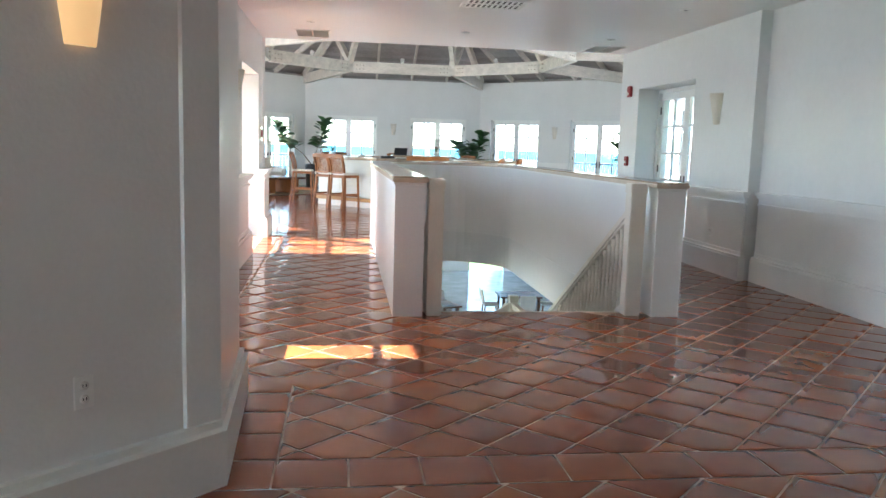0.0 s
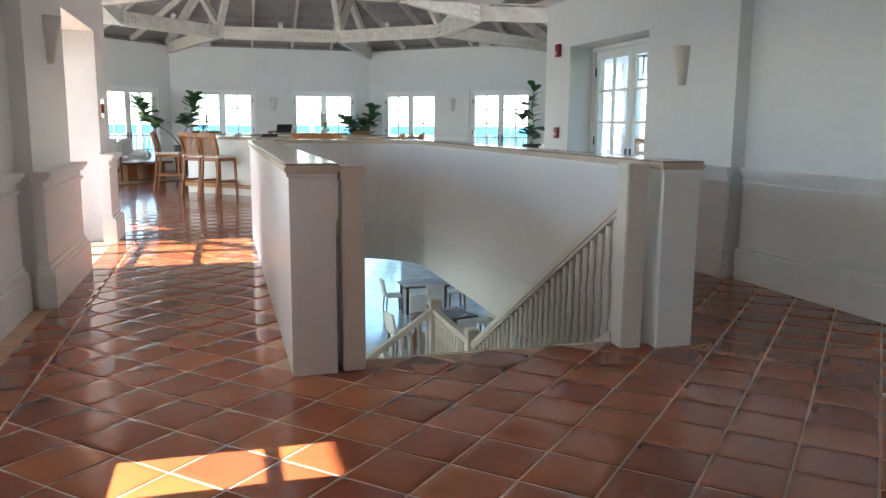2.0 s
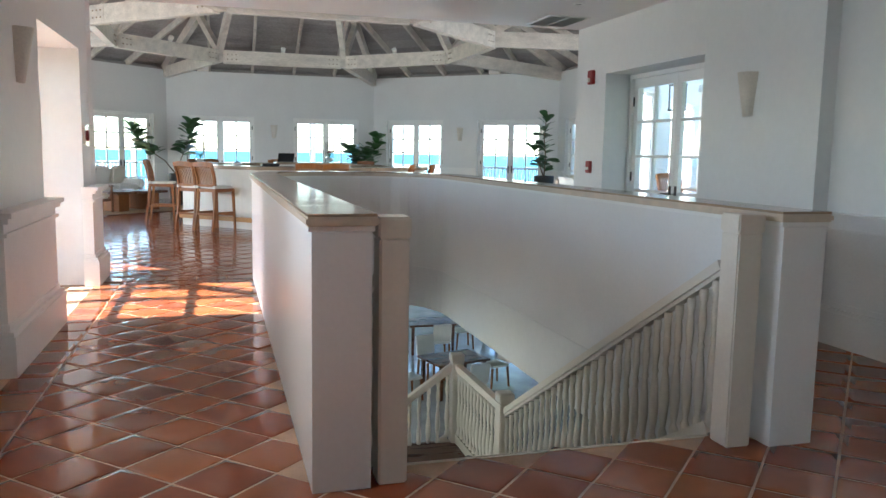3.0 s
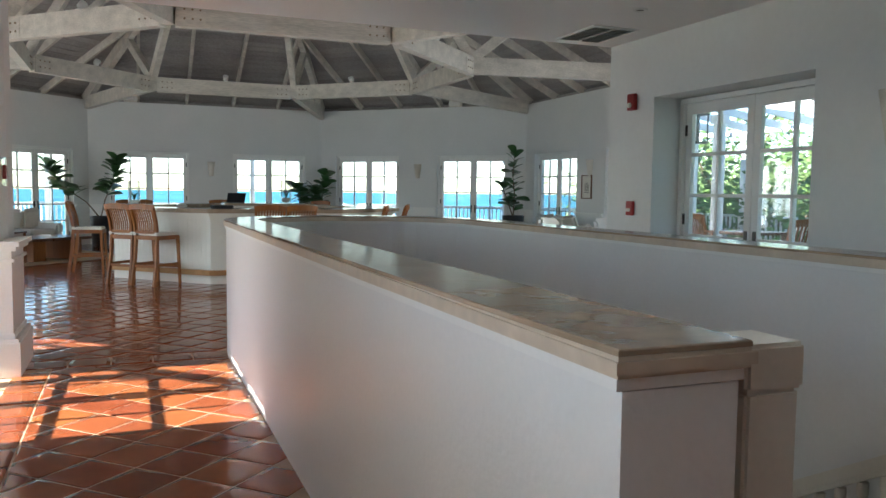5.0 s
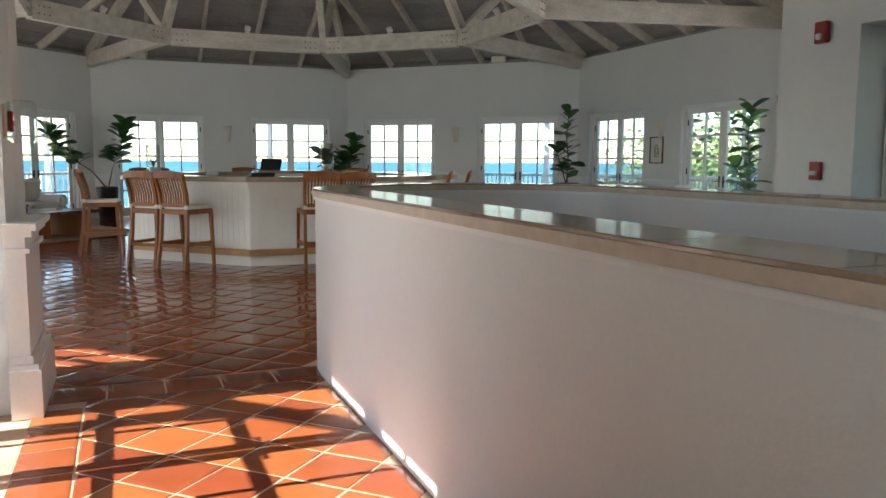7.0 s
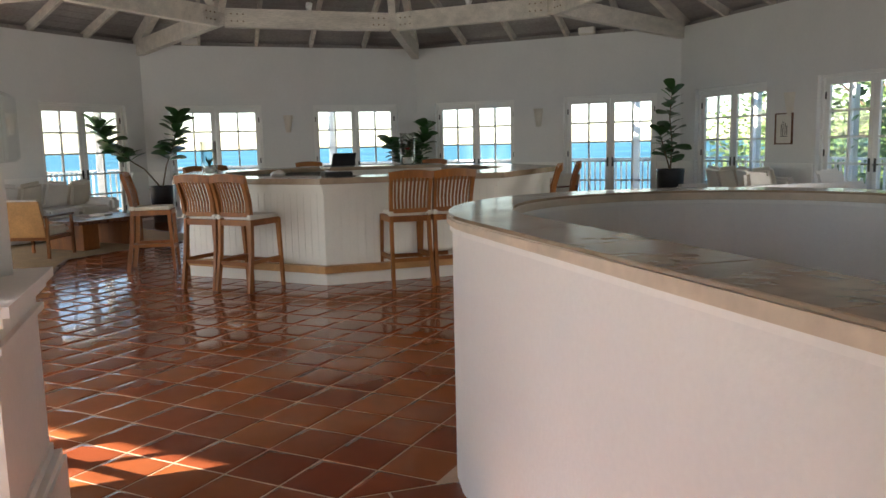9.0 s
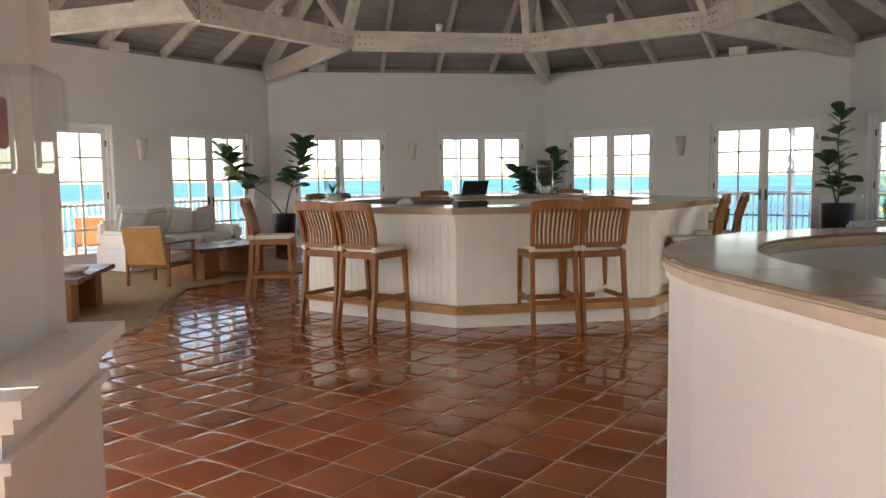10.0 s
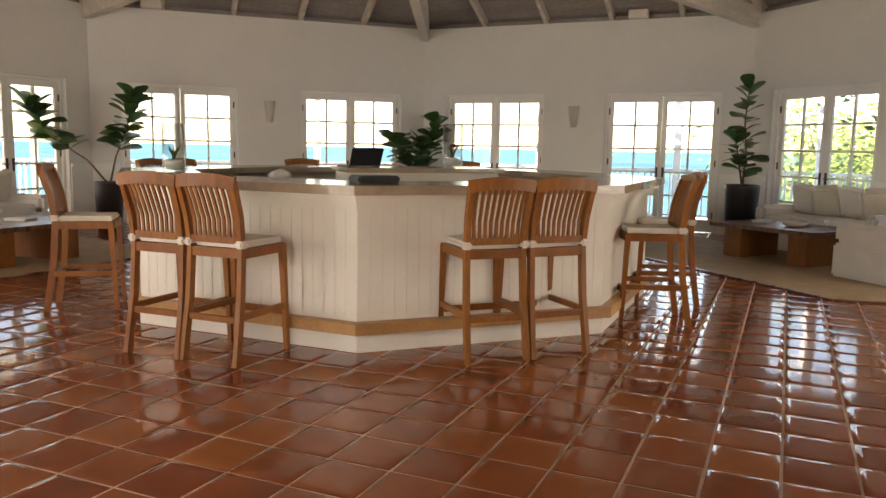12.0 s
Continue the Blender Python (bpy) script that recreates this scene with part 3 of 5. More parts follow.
RING = 3.75
Z0, Z1 = 3.56, 3.88
hz = lambda d: H0 - d * math.cos(math.pi / 8) * PITCH      # underside of the roof over a hip, d from the centre
for k in range(8):
    ang = math.pi / 8 + k * math.pi / 4
    d = Vector((math.sin(ang), math.cos(ang), 0))
    c = Vector((CX, CY, 0))
    rn, rc = RING / math.cos(math.pi / 8), APO / math.cos(math.pi / 8)
    truss = thing("roof_truss", Matrix.Translation(c), "whitewashed timber truss with bolted plates", "roof truss", "roof trusses")
    bm = bmesh.new()
    bar(bm, d * (rc + 0.05) + Vector((0, 0, 3.60)), d * (rn - 0.08) + Vector((0, 0, 3.74)), 0.15, 0.30)
    part("tie_beam", bm, BEAM, truss)
    bm = bmesh.new()
    bar(bm, d * (rc + 0.2) + Vector((0, 0, hz(rc + 0.2) - 0.14)), d * 0.2 + Vector((0, 0, hz(0.2) - 0.14)), 0.13, 0.26)
    part("hip_rafter", bm, BEAM, truss)
    for r1 in (rn + 1.25, rn - 1.5):
        bm = bmesh.new()
        bar(bm, d * rn + Vector((0, 0, 3.84)), d * r1 + Vector((0, 0, hz(r1) - 0.22)), 0.13, 0.17)
        part("strut", bm, BEAM, truss)
    # ring beam from this node to the next, with plates and bolts
    ang2 = ang + math.pi / 4
    d2 = Vector((math.sin(ang2), math.cos(ang2), 0))
    a, b = d * rn, d2 * rn
    dr = (b - a).normalized()
    bm = bmesh.new()
    bar(bm, a + dr * 0.09 + Vector((0, 0, (Z0 + Z1) / 2)), b - dr * 0.09 + Vector((0, 0, (Z0 + Z1) / 2)), 0.15, Z1 - Z0)
    beam = part("ring_beam", bm, BEAM, truss)
    nrm = Vector((dr.y, -dr.x, 0))
    for e, sg in ((a, 1), (b, -1)):
        for side in (-1, 1):
            bm = bmesh.new()
            p = e + dr * sg * 0.30 + nrm * side * 0.079 + Vector((0, 0, (Z0 + Z1) / 2))
            bar(bm, p - dr * 0.17, p + dr * 0.17, 0.008, 0.25)
            plate = part("plate", bm, BEAM, beam, "painted bolted steel plate")
            for i in (-1, 0, 1):
                for j in (-1, 1):
                    q = p + dr * i * 0.10 + Vector((0, 0, j * 0.06)) + nrm * side * 0.006
                    lathe(bm2 := bmesh.new(), [(0.014, 0), (0.014, 0.010), (0.007, 0.012)], Matrix.Translation(q) @ nrm.to_track_quat("Z", "Y").to_matrix().to_4x4() @ Matrix.Diagonal((1, 1, side, 1)), 8)
                    part("bolt", bm2, RUST, beam, "rust-tinted bolt head")
for k in range(8):
    m = Matrix.Translation((CX, CY, 0)) @ pose(0, 0, 0, 0, 0, -45 * k)
    for i in range(4):
        x = HALF * (-0.6 + 0.4 * i)
        stop = max(abs(x) / T8, 0.4) + 0.15
        bm = bmesh.new()
        bar(bm, (x, APO + 0.25, H0 - (APO + 0.25) * PITCH - 0.085), (x, stop, H0 - stop * PITCH - 0.085), 0.07, 0.16)
        tagged(link("rafter", bm, BEAM, m), "whitewashed timber rafter under grey boards", "rafter", "rafters", "structure")
    bm = bmesh.new()                       # wall plate
    box(bm, -HALF - 0.1, HALF + 0.1, APO + 0.14, APO + 0.26, WALL_TOP + 0.001, H0 - (APO + 0.26) * PITCH - 0.002)
    tagged(link("trim_wall_plate", bm, BOARD, m), "dark timber wall plate", "trim", kind="structure")

# ---- tiles ----
PU, PV, U0, V0 = 0.3223, 0.3141, 10.757, 9.872
S2 = math.sqrt(0.5)
GAP = 0.014
BORDER_W, ROW0, ROW1 = -0.95, 2.69, 2.99
SILL0, SILL1 = 11.78, 12.09                     # straight course between hall and bar room


PILLOW = ((1.0, -0.0024), (0.965, -0.0008), (0.75, -0.0002), (0.3, 0.0))       # worn, slightly domed tile tops


def tile_solid(poly, z1):
    bm = bmesh.new()
    lo = [bm.verts.new((x, y, -0.012)) for x, y in poly]
    cx_, cy_ = sum(p[0] for p in poly) / len(poly), sum(p[1] for p in poly) / len(poly)
    tx, ty = rnd.uniform(-0.004, 0.004), rnd.uniform(-0.004, 0.004)
    tilt = lambda x, y: z1 + (x - cx_) * tx + (y - cy_) * ty
    ring = lambda f, dz: [bm.verts.new((cx_ + (x - cx_) * f, cy_ + (y - cy_) * f, tilt(x, y) + dz)) for x, y in poly]
    sides, rings = [lo, ring(*PILLOW[0])], [ring(f, dz) for f, dz in PILLOW]       # the side meets the top in a crisp edge
    k = len(poly)
    for a, b in [tuple(sides)] + list(zip(rings, rings[1:])):
        for i in range(k):
            j = (i + 1) % k
            bm.faces.new((a[i], a[j], b[j], b[i])).smooth = True
    bm.faces.new(rings[-1]).smooth = True
    return bm


def clip(poly, a, b, c):
    """The part of poly where a x + b y >= c."""
    out = []
    for i, p in enumerate(poly):
        q = poly[(i + 1) % len(poly)]
        dp, dq = a * p[0] + b * p[1] - c, a * q[0] + b * q[1] - c
        if dp >= 0:
            out.append(p)
        if (dp >= 0) != (dq >= 0):
            f = dp / (dp - dq)
            out.append((p[0] + (q[0] - p[0]) * f, p[1] + (q[1] - p[1]) * f))
    return out


def in_well(x, y, r=0.02):
    return (0.4 + r < x < 2.96 - r and 6.2 < y < WYC) or math.hypot(x - CX, y - WYC) < 1.2


def area(poly):
    return abs(sum(poly[i][0] * poly[(i + 1) % len(poly)][1] - poly[(i + 1) % len(poly)][0] * poly[i][1] for i in range(len(poly)))) / 2


far_tiles = []
rnd = random.Random(5)
for i in range(-60, 60):
    for j in range(-60, 60):
        u, v = U0 + i * PU, V0 + j * PV
        uc, vc = u + PU / 2, v + PV / 2
        x, y = (uc - vc) * S2, (uc + vc) * S2
        if not (-5.9 < x < 9.3 and -3.6 < y < 27.0):
            continue
        g = GAP / 2 + rnd.uniform(-0.0015, 0.0015)
        quad = [(u + g, v + g), (u + PU - g, v + g), (u + PU - g, v + PV - g), (u + g, v + PV - g)]
        poly = [((a - b) * S2, (a + b) * S2) for a, b in quad]
        if y < SILL1 + 0.3 and x < 5.0 and x > -1.4 and max(q[1] for q in poly) > SILL1 and not in_well(x, y):
            p = clip(poly, 0, 1, SILL1 + 0.006)
            if len(p) > 2 and area(p) > 0.0012 and y < SILL1:
                far_tiles.append((math.hypot(x, y - 8.6), p))
        if y < SILL1:
            if x > 5.0 or in_well(x, y):
                continue
            sets = []
            if y > ROW1 - 0.3:
                p = clip(poly, 1, 0, BORDER_W + 0.006 if y > 4.2 else -0.285)
                p = clip(p, 0, 1, ROW1 + 0.006) if p else p
                p = clip(p, 0, -1, -SILL0 + 0.006) if p else p
                sets.append(p)
            if y < ROW0 + 0.3:
                p = clip(poly, 0, -1, -ROW0 + 0.006)
                sets.append(p)
        else:
            sets = [clip(poly, 0, 1, SILL1 + 0.006) if -1.4 < x < 5.0 else poly]
            if max(abs((x - CX) * math.sin(q) + (y - CY) * math.cos(q)) for q in (0, math.pi / 4, math.pi / 2, -math.pi / 4)) > APO + 0.24 or in_well(x, y):
                continue
        for p in sets:
            if len(p) > 2 and area(p) > 0.0012:
                d = min(math.hypot(x - 0.6, y - 3.6), math.hypot(x - 0.0, y - 8.6), math.hypot(x - 0.5, y - 14.6))
                far_tiles.append((d, p))
for x in np.arange(-1.165, 4.5, 0.325):
    if abs(x + 0.16 - CX) > 1.1:
        far_tiles.append((math.hypot(x, 3.4), [(x + 0.006, SILL0 + 0.006), (x + 0.319, SILL0 + 0.006), (x + 0.319, SILL1 - 0.006), (x + 0.006, SILL1 - 0.006)]))
for y in np.arange(4.2, 11.5, 0.325):           # border course along the west wall
    far_tiles.append((math.hypot(-0.9, y - 8.6), [(-1.20, y + 0.005), (BORDER_W - 0.006, y + 0.005), (BORDER_W - 0.006, y + 0.32), (-1.20, y + 0.32)]))
for y in np.arange(3.0, 4.2, 0.325):
    far_tiles.append((0.5, [(-0.56, y + 0.005), (-0.296, y + 0.005), (-0.296, y + 0.32), (-0.56, y + 0.32)]))
for x in np.arange(-0.62, 4.6, 0.325):
    far_tiles.append((abs(x - 0.6), [(x + 0.005, ROW0 + 0.005), (x + 0.32, ROW0 + 0.005), (x + 0.32, ROW1 - 0.005), (x + 0.005, ROW1 - 0.005)]))
far_tiles.sort(key=lambda q: q[0])
# ---- bar ----
BX, BY, BA = 1.75, 19.55, 2.34


def ring_sides(apo0, apo1, z0, z1, i):
    """One side of an octagonal ring of the bar."""
    a, b = octagon(apo0, 0, 0), octagon(apo1, 0, 0)
    bm = bmesh.new()
    j = (i + 1) % 8
    strip(bm, [a[i], a[j]], [b[i], b[j]], z0, z1)
    return bm


bar_ob = thing("bar", Matrix.Translation((BX, BY, 0)), "cream panelled octagonal bar with pale stone top and wooden footrest", "bar counter")
for i in range(8):
    part("body", ring_sides(BA - 0.12, BA - 0.002, 0.0, 1.0, i), CREAM, bar_ob)
    a, b = [Vector((*p, 0)) for p in (octagon(BA, 0, 0)[i], octagon(BA, 0, 0)[(i + 1) % 8])]
    d = (b - a).normalized()
    nrm = Vector((d.y, -d.x, 0))
    n = 22
    w = (b - a).length / n
    for q in range(n):                       # tongue-and-groove boards
        bm = bmesh.new()
        bar(bm, a + d * (q + 0.5) * w + Vector((0, 0, 0.24)) - nrm * 0.004, a + d * (q + 0.5) * w + Vector((0, 0, 0.99)) - nrm * 0.004, 0.012, w - 0.0025, d)
        part("bead_board", bm, CREAM, bar_ob)
    part("plinth", ring_sides(BA - 0.1, BA + 0.012, 0.0, 0.135, i), CREAM, bar_ob)
    part("footrest", ring_sides(BA - 0.05, BA + 0.085, 0.137, 0.215, i), OAK, bar_ob, "oiled wooden foot rail")
    part("moulding", ring_sides(BA - 0.1, BA + 0.05, 0.99, 1.045, i), CREAM, bar_ob)
    part("moulding", ring_sides(BA - 0.1, BA + 0.095, 1.046, 1.085, i), CREAM, bar_ob)
    bm = ring_sides(BA - 0.52, BA + 0.15, 1.087, 1.15, i)
    part("counter_top", bm, STONE, bar_ob, "polished pale stone counter top")
    part("inner_shelf", ring_sides(BA - 0.95, BA - 0.13, 0.80, 0.86, i), BLACK, bar_ob, "dark inner work shelf")
island = thing("back_bar_island", Matrix.Translation((2.0, 19.5, 0)), "white service island in the middle of the bar", "counter")
bm = bmesh.new()
box(bm, -0.75, 0.75, -0.32, 0.32, 0, 1.16, bevel=0.01)
part("body", bm, CREAM, island)
bm = bmesh.new()
box(bm, -0.8, 0.8, -0.37, 0.37, 1.162, 1.205, bevel=0.01)
part("worktop", bm, STONE, island, "polished pale worktop")


def laptop(m):
    t = thing("laptop", m, "open black laptop on the service island", "laptop")
    bm = bmesh.new()
    box(bm, -0.17, 0.17, -0.12, 0.12, 0, 0.02, bevel=0.004)
    part("base", bm, BLACK, t)
    bm = bmesh.new()
    box(bm, -0.17, 0.17, -0.006, 0.006, 0.0, 0.175, pose(0, 0.12, 0.02, -22), bevel=0.004)
    part("screen", bm, BLACK, t)


laptop(pose(1.38, 19.42, 1.205, 0, 0, 195))
bm = bmesh.new()
box(bm, -0.16, 0.16, -0.10, 0.10, 0, 0.05, bevel=0.012)
ob = tagged(link("menu_tray", bm, BLACK, pose(0.98, 17.50, 1.151, 0, 0, 8)), "flat black menu box on the bar top", "box")
bm = bmesh.new()
lathe(bm, [(0.02, 0), (0.085, 0.01), (0.10, 0.035), (0.07, 0.065), (0.03, 0.085), (0.01, 0.088)], Matrix.Diagonal((1, 0.7, 0.75, 1)), 14)
for v in bm.verts:
    v.co += noise.noise_vector(v.co * 22) * 0.014
tagged(link("sea_shell", bm, LINEN, pose(0.42, 18.15, 1.150, 0, 0, 30)), "pale rough sea shell on the bar top", "shell")


def hurricane(m, flower):
    h = thing("hurricane_vase", m, "tall clear glass cylinder with a small potted plant" + (" and red flower" if flower else ""), "vase", "glass vases on the bar")
    bm = bmesh.new()
    lathe(bm, [(0.098, 0.0), (0.1, 0.006), (0.1, 0.43), (0.096, 0.43), (0.096, 0.012), (0.02, 0.012)], seg=24)
    part("cylinder", bm, CLEAR, h, "clear glass cylinder")
    bm = bmesh.new()
    lathe(bm, [(0.05, 0.013), (0.07, 0.03), (0.075, 0.10), (0.07, 0.10), (0.02, 0.095)], seg=16)
    part("pot", bm, LINEN, h, "small pale pot")
    bm = bmesh.new()
    r = random.Random(3)
    for i in range(9):
        a = r.uniform(0, 6.28)
        tube(bm, [(0, 0, 0.09), (0.02 * math.cos(a), 0.02 * math.sin(a), 0.16), (0.06 * math.cos(a), 0.06 * math.sin(a), 0.19 + r.uniform(0, 0.05))], [0.004, 0.010, 0.003], 5)
    part("leaves", bm, LEAF, h)
    if flower:
        bm = bmesh.new()
        for i in range(6):
            a = i * 1.05
            lathe(bm, [(0.004, 0), (0.02, 0.01), (0.012, 0.03), (0.003, 0.035)], Matrix.Translation((0.022 * math.cos(a), 0.022 * math.sin(a), 0.20)), 7)
        part("flower", bm, RED, h, "dark red flower")
    return h


hurricane(pose(-0.28, 19.65, 1.151), False)
hurricane(pose(2.32, 19.35, 1.206), True)


# ---- bar stools ----
def bar_stool(m):
    s = thing("bar_stool", m, "teak slat-back bar stool with cream seat cushion", "bar stool", "stools round the bar")
    for sx in (-1, 1):
        bm = bmesh.new()                     # back leg runs on into the back post
        pts = [(0.215 * sx, -0.30, 0.0), (0.205 * sx, -0.235, 0.40), (0.20 * sx, -0.21, 0.74), (0.205 * sx, -0.235, 0.95), (0.21 * sx, -0.30, 1.17)]
        sweep(bm, pts, 0.036, 0.048)
        part("back_leg", bm, TEAK, s)
        bm = bmesh.new()
        bar(bm, (0.215 * sx, 0.245, 0.0), (0.205 * sx, 0.215, 0.735), 0.032, 0.032, (0, 1, 0), 0.042, 0.042)
        part("front_leg", bm, TEAK, s)
        bm = bmesh.new()
        bar(bm, (0.208 * sx, -0.215, 0.715), (0.208 * sx, 0.23, 0.715), 0.028, 0.06)
        part("side_rail", bm, TEAK, s)
        bm = bmesh.new()
        bar(bm, (0.21 * sx, -0.245, 0.31), (0.21 * sx, 0.225, 0.31), 0.026, 0.04)
        part("stretcher", bm, TEAK, s)
    for y, z, h in ((-0.215, 0.715, 0.06), (0.23, 0.715, 0.06), (-0.25, 0.29, 0.04), (0.228, 0.27, 0.045)):
        bm = bmesh.new()
        bar(bm, (-0.19, y, z), (0.19, y, z), 0.026, h)
        part("cross_rail", bm, TEAK, s)
    bm = bmesh.new()                         # crest rail, bowed up
    n = 8
    xs = [-0.232 + 0.464 * i / n for i in range(n + 1)]
    sweep(bm, [(x, -0.305 - 0.03 * (1 - (x / 0.23) ** 2), 1.185 - 0.4 * x * x) for x in xs], 0.032, 0.08, (0, 1, 0))
    part("crest_rail", bm, TEAK, s)
    bm = bmesh.new()
    bar(bm, (-0.19, -0.222, 0.80), (0.19, -0.222, 0.80), 0.024, 0.045)
    part("lower_rail", bm, TEAK, s)
    for i in range(9):
        x = -0.155 + 0.31 * i / 8
        bm = bmesh.new()
        k = -0.02 * (1 - (x / 0.2) ** 2)
        pts = [(x, -0.222, 0.81), (x * 1.03, -0.222 + k * 0.3, 0.93), (x * 1.06, -0.255 + k, 1.06), (x * 1.09, -0.30 + k, 1.165)]
        sweep(bm, pts, 0.021, 0.012)
        part("slat", bm, TEAK, s)
    bm = bmesh.new()
    box(bm, -0.20, 0.20, -0.20, 0.235, 0.746, 0.79, bevel=0.018)
    cush = part("cushion", bm, CUSHION, s, "cream seat cushion")
    for sx in (-1, 1):
        bm = bmesh.new()
        box(bm, 0.205 * sx - 0.03, 0.205 * sx + 0.03, -0.255, -0.175, 0.75, 0.80, bevel=0.012)
        part("tie", bm, CUSHION, cush, "cream cushion tie")
    return s


def aim(x, y, dx, dy, z=0.0):
    """A pose at x, y whose +y looks along dx, dy."""
    return pose(x, y, z, 0, 0, math.degrees(math.atan2(-dx, dy)))


stool = bar_stool(aim(0.02, 17.44, 1, 1))
for x, y, dx, dy in ((-0.32, 17.76, 1, 1.05), (1.60, 16.98, 0.02, 1), (2.06, 16.99, -0.03, 1), (3.36, 17.52, -0.9, 0.4), (3.92, 18.1, -0.9, 0.42),
                     (-1.0, 19.42, 1, -0.12), (-0.22, 21.55, 1, -1), (0.12, 21.92, 1, -1), (1.5, 22.5, 0, -1), (3.4, 21.9, -0.8, -0.9)):
    copy_thing(stool, aim(x, y, dx, dy))

# ---- lounge furniture ----
RUG_L = [(-2.25, 17.7), (-2.22, 20.7), (-0.25, 22.7), (-1.55, 25.0), (-2.1, 25.2), (-4.6, 22.6), (-4.75, 17.3), (-3.4, 16.9)]
for pts in (RUG_L, [(3.4 - x, y) for x, y in reversed(RUG_L)]):
    bm = bmesh.new()
    prism(bm, pts, 0.001, 0.012)
    rug = tagged(link("rug", bm, RUG), "tan woven jute rug cut to the room's corner", "rug", "jute rugs")
    bm = bmesh.new()
    for i, p in enumerate(pts):
        q = pts[(i + 1) % len(pts)]
        bar(bm, (*p, 0.008), (*q, 0.008), 0.05, 0.016)
    part("binding", bm, WALNUT, rug, "dark brown edge binding")


def coffee_table(m, w, d):
    t = thing("coffee_table", m, "low dark wooden coffee table on slab legs", "coffee table", "coffee tables")
    bm = bmesh.new()
    box(bm, -w / 2, w / 2, -d / 2, d / 2, 0.395, 0.45, bevel=0.006)
    part("tabletop", bm, WALNUT, t)
    for sy in (-1, 1):
        bm = bmesh.new()
        box(bm, -w / 2 + 0.12, w / 2 - 0.12, sy * (d / 2 - 0.3) - 0.14, sy * (d / 2 - 0.3) + 0.14, 0, 0.394, bevel=0.004)
        part("leg", bm, TEAK, t, "reddish wooden slab leg")
    return t


def armchair(m, label="wooden-backed armchair with cream cushions"):
    c = thing("armchair", m, label, "armchair", "wooden armchairs")
    bm = bmesh.new()
    box(bm, -0.30, 0.30, -0.015, 0.015, 0.0, 0.52, pose(0, -0.30, 0.30, 14), bevel=0.006)
    part("back_panel", bm, OAK, c, "honey-coloured wooden back panel")
    bm = bmesh.new()
    box(bm, -0.27, 0.27, 0.0, 0.13, 0.10, 0.52, pose(0, -0.28, 0.30, 14), bevel=0.04)
    part("back_cushion", bm, CUSHION, c, "cream back cushion")
    bm = bmesh.new()
    box(bm, -0.28, 0.28, -0.26, 0.32, 0.31, 0.43, bevel=0.04)
    part("seat_cushion", bm, CUSHION, c, "cream seat cushion")
    bm = bmesh.new()
    box(bm, -0.30, 0.30, -0.30, 0.33, 0.25, 0.305, bevel=0.006)
    part("seat_frame", bm, TEAK, c)
    for sx in (-1, 1):
        for y, z in ((-0.29, 0.57), (0.31, 0.57)):
            bm = bmesh.new()
            bar(bm, (0.315 * sx, y * 1.05, 0), (0.315 * sx, y, z), 0.035, 0.04, (0, 1, 0))
            part("leg", bm, TEAK, c)
        bm = bmesh.new()
        box(bm, 0.315 * sx - 0.03, 0.315 * sx + 0.03, -0.34, 0.36, 0.57, 0.60, bevel=0.008)
        part("armrest", bm, WALNUT, c, "dark wooden armrest")
    return c


def sofa(m, w, pillows, label="white slipcovered sofa with loose cushions"):
    s = thing("sofa", m, label, "sofa", "white sofas")
    bm = bmesh.new()
    box(bm, -w / 2, w / 2, -0.45, 0.45, 0.015, 0.40, bevel=0.03)
    part("base", bm, LINEN, s)
    bm = bmesh.new()
    box(bm, -w / 2 + 0.02, w / 2 - 0.02, -0.45, -0.25, 0.40, 0.80, bevel=0.05)
    part("backrest", bm, LINEN, s)
    for sx in (-1, 1):
        bm = bmesh.new()
        box(bm, sx * (w / 2 - 0.10) - 0.10, sx * (w / 2 - 0.10) + 0.10, -0.44, 0.45, 0.40, 0.64, bevel=0.05)
        part("arm", bm, LINEN, s)
    n = 2 if w < 2 else 3
    iw = (w - 0.44) / n
    for i in range(n):
        x = -w / 2 + 0.22 + iw * (i + 0.5)
        bm = bmesh.new()
        box(bm, x - iw / 2 + 0.006, x + iw / 2 - 0.006, -0.24, 0.46, 0.40, 0.52, bevel=0.04)
        part("seat_cushion", bm, LINEN, s)
    for i in range(pillows):
        x = -w / 2 + 0.42 + (w - 0.84) * i / max(1, pillows - 1)
        bm = bmesh.new()
        box(bm, -0.24, 0.24, -0.07, 0.07, -0.24, 0.24, pose(x, -0.13, 0.74, -16, 6 * (-1) ** i, 5 * (-1) ** i), bevel=0.06)
        part("pillow", bm, LINEN if i % 2 else CUSHION, s, "plump pale cushion")
    return s


coffee_table(pose(-3.5, 19.05, 0.013), 1.25, 1.55)
coffee_table(pose(-1.95, 22.3, 0.013, 0, 0, -45), 1.0, 1.45)
coffee_table(pose(7.32, 20.05, 0.013, 0, 0, 8), 1.0, 1.6)
chair = armchair(aim(-2.62, 21.33, 0.40, 0.92, 0.013))
for x, y, dx, dy in ((-4.3, 17.9, 0.9, 0.4), (5.55, 22.7, -0.5, 0.85), (6.35, 23.0, -0.8, -0.2), (5.0, 23.6, 0.3, -0.9)):
    copy_thing(chair, aim(x, y, dx, dy, 0.013))
sofa(aim(-2.85, 23.85, 1, -1, 0.013), 2.3, 4)
sofa(aim(-4.9, 19.3, 1, 0, 0.001), 2.1, 3)
sofa(aim(8.45, 20.3, -1, 0, 0.001), 2.1, 4)
sofa(aim(7.85, 18.32, 0.05, 1, 0.001), 2.1, 2, "white slipcovered sofa seen from its side")
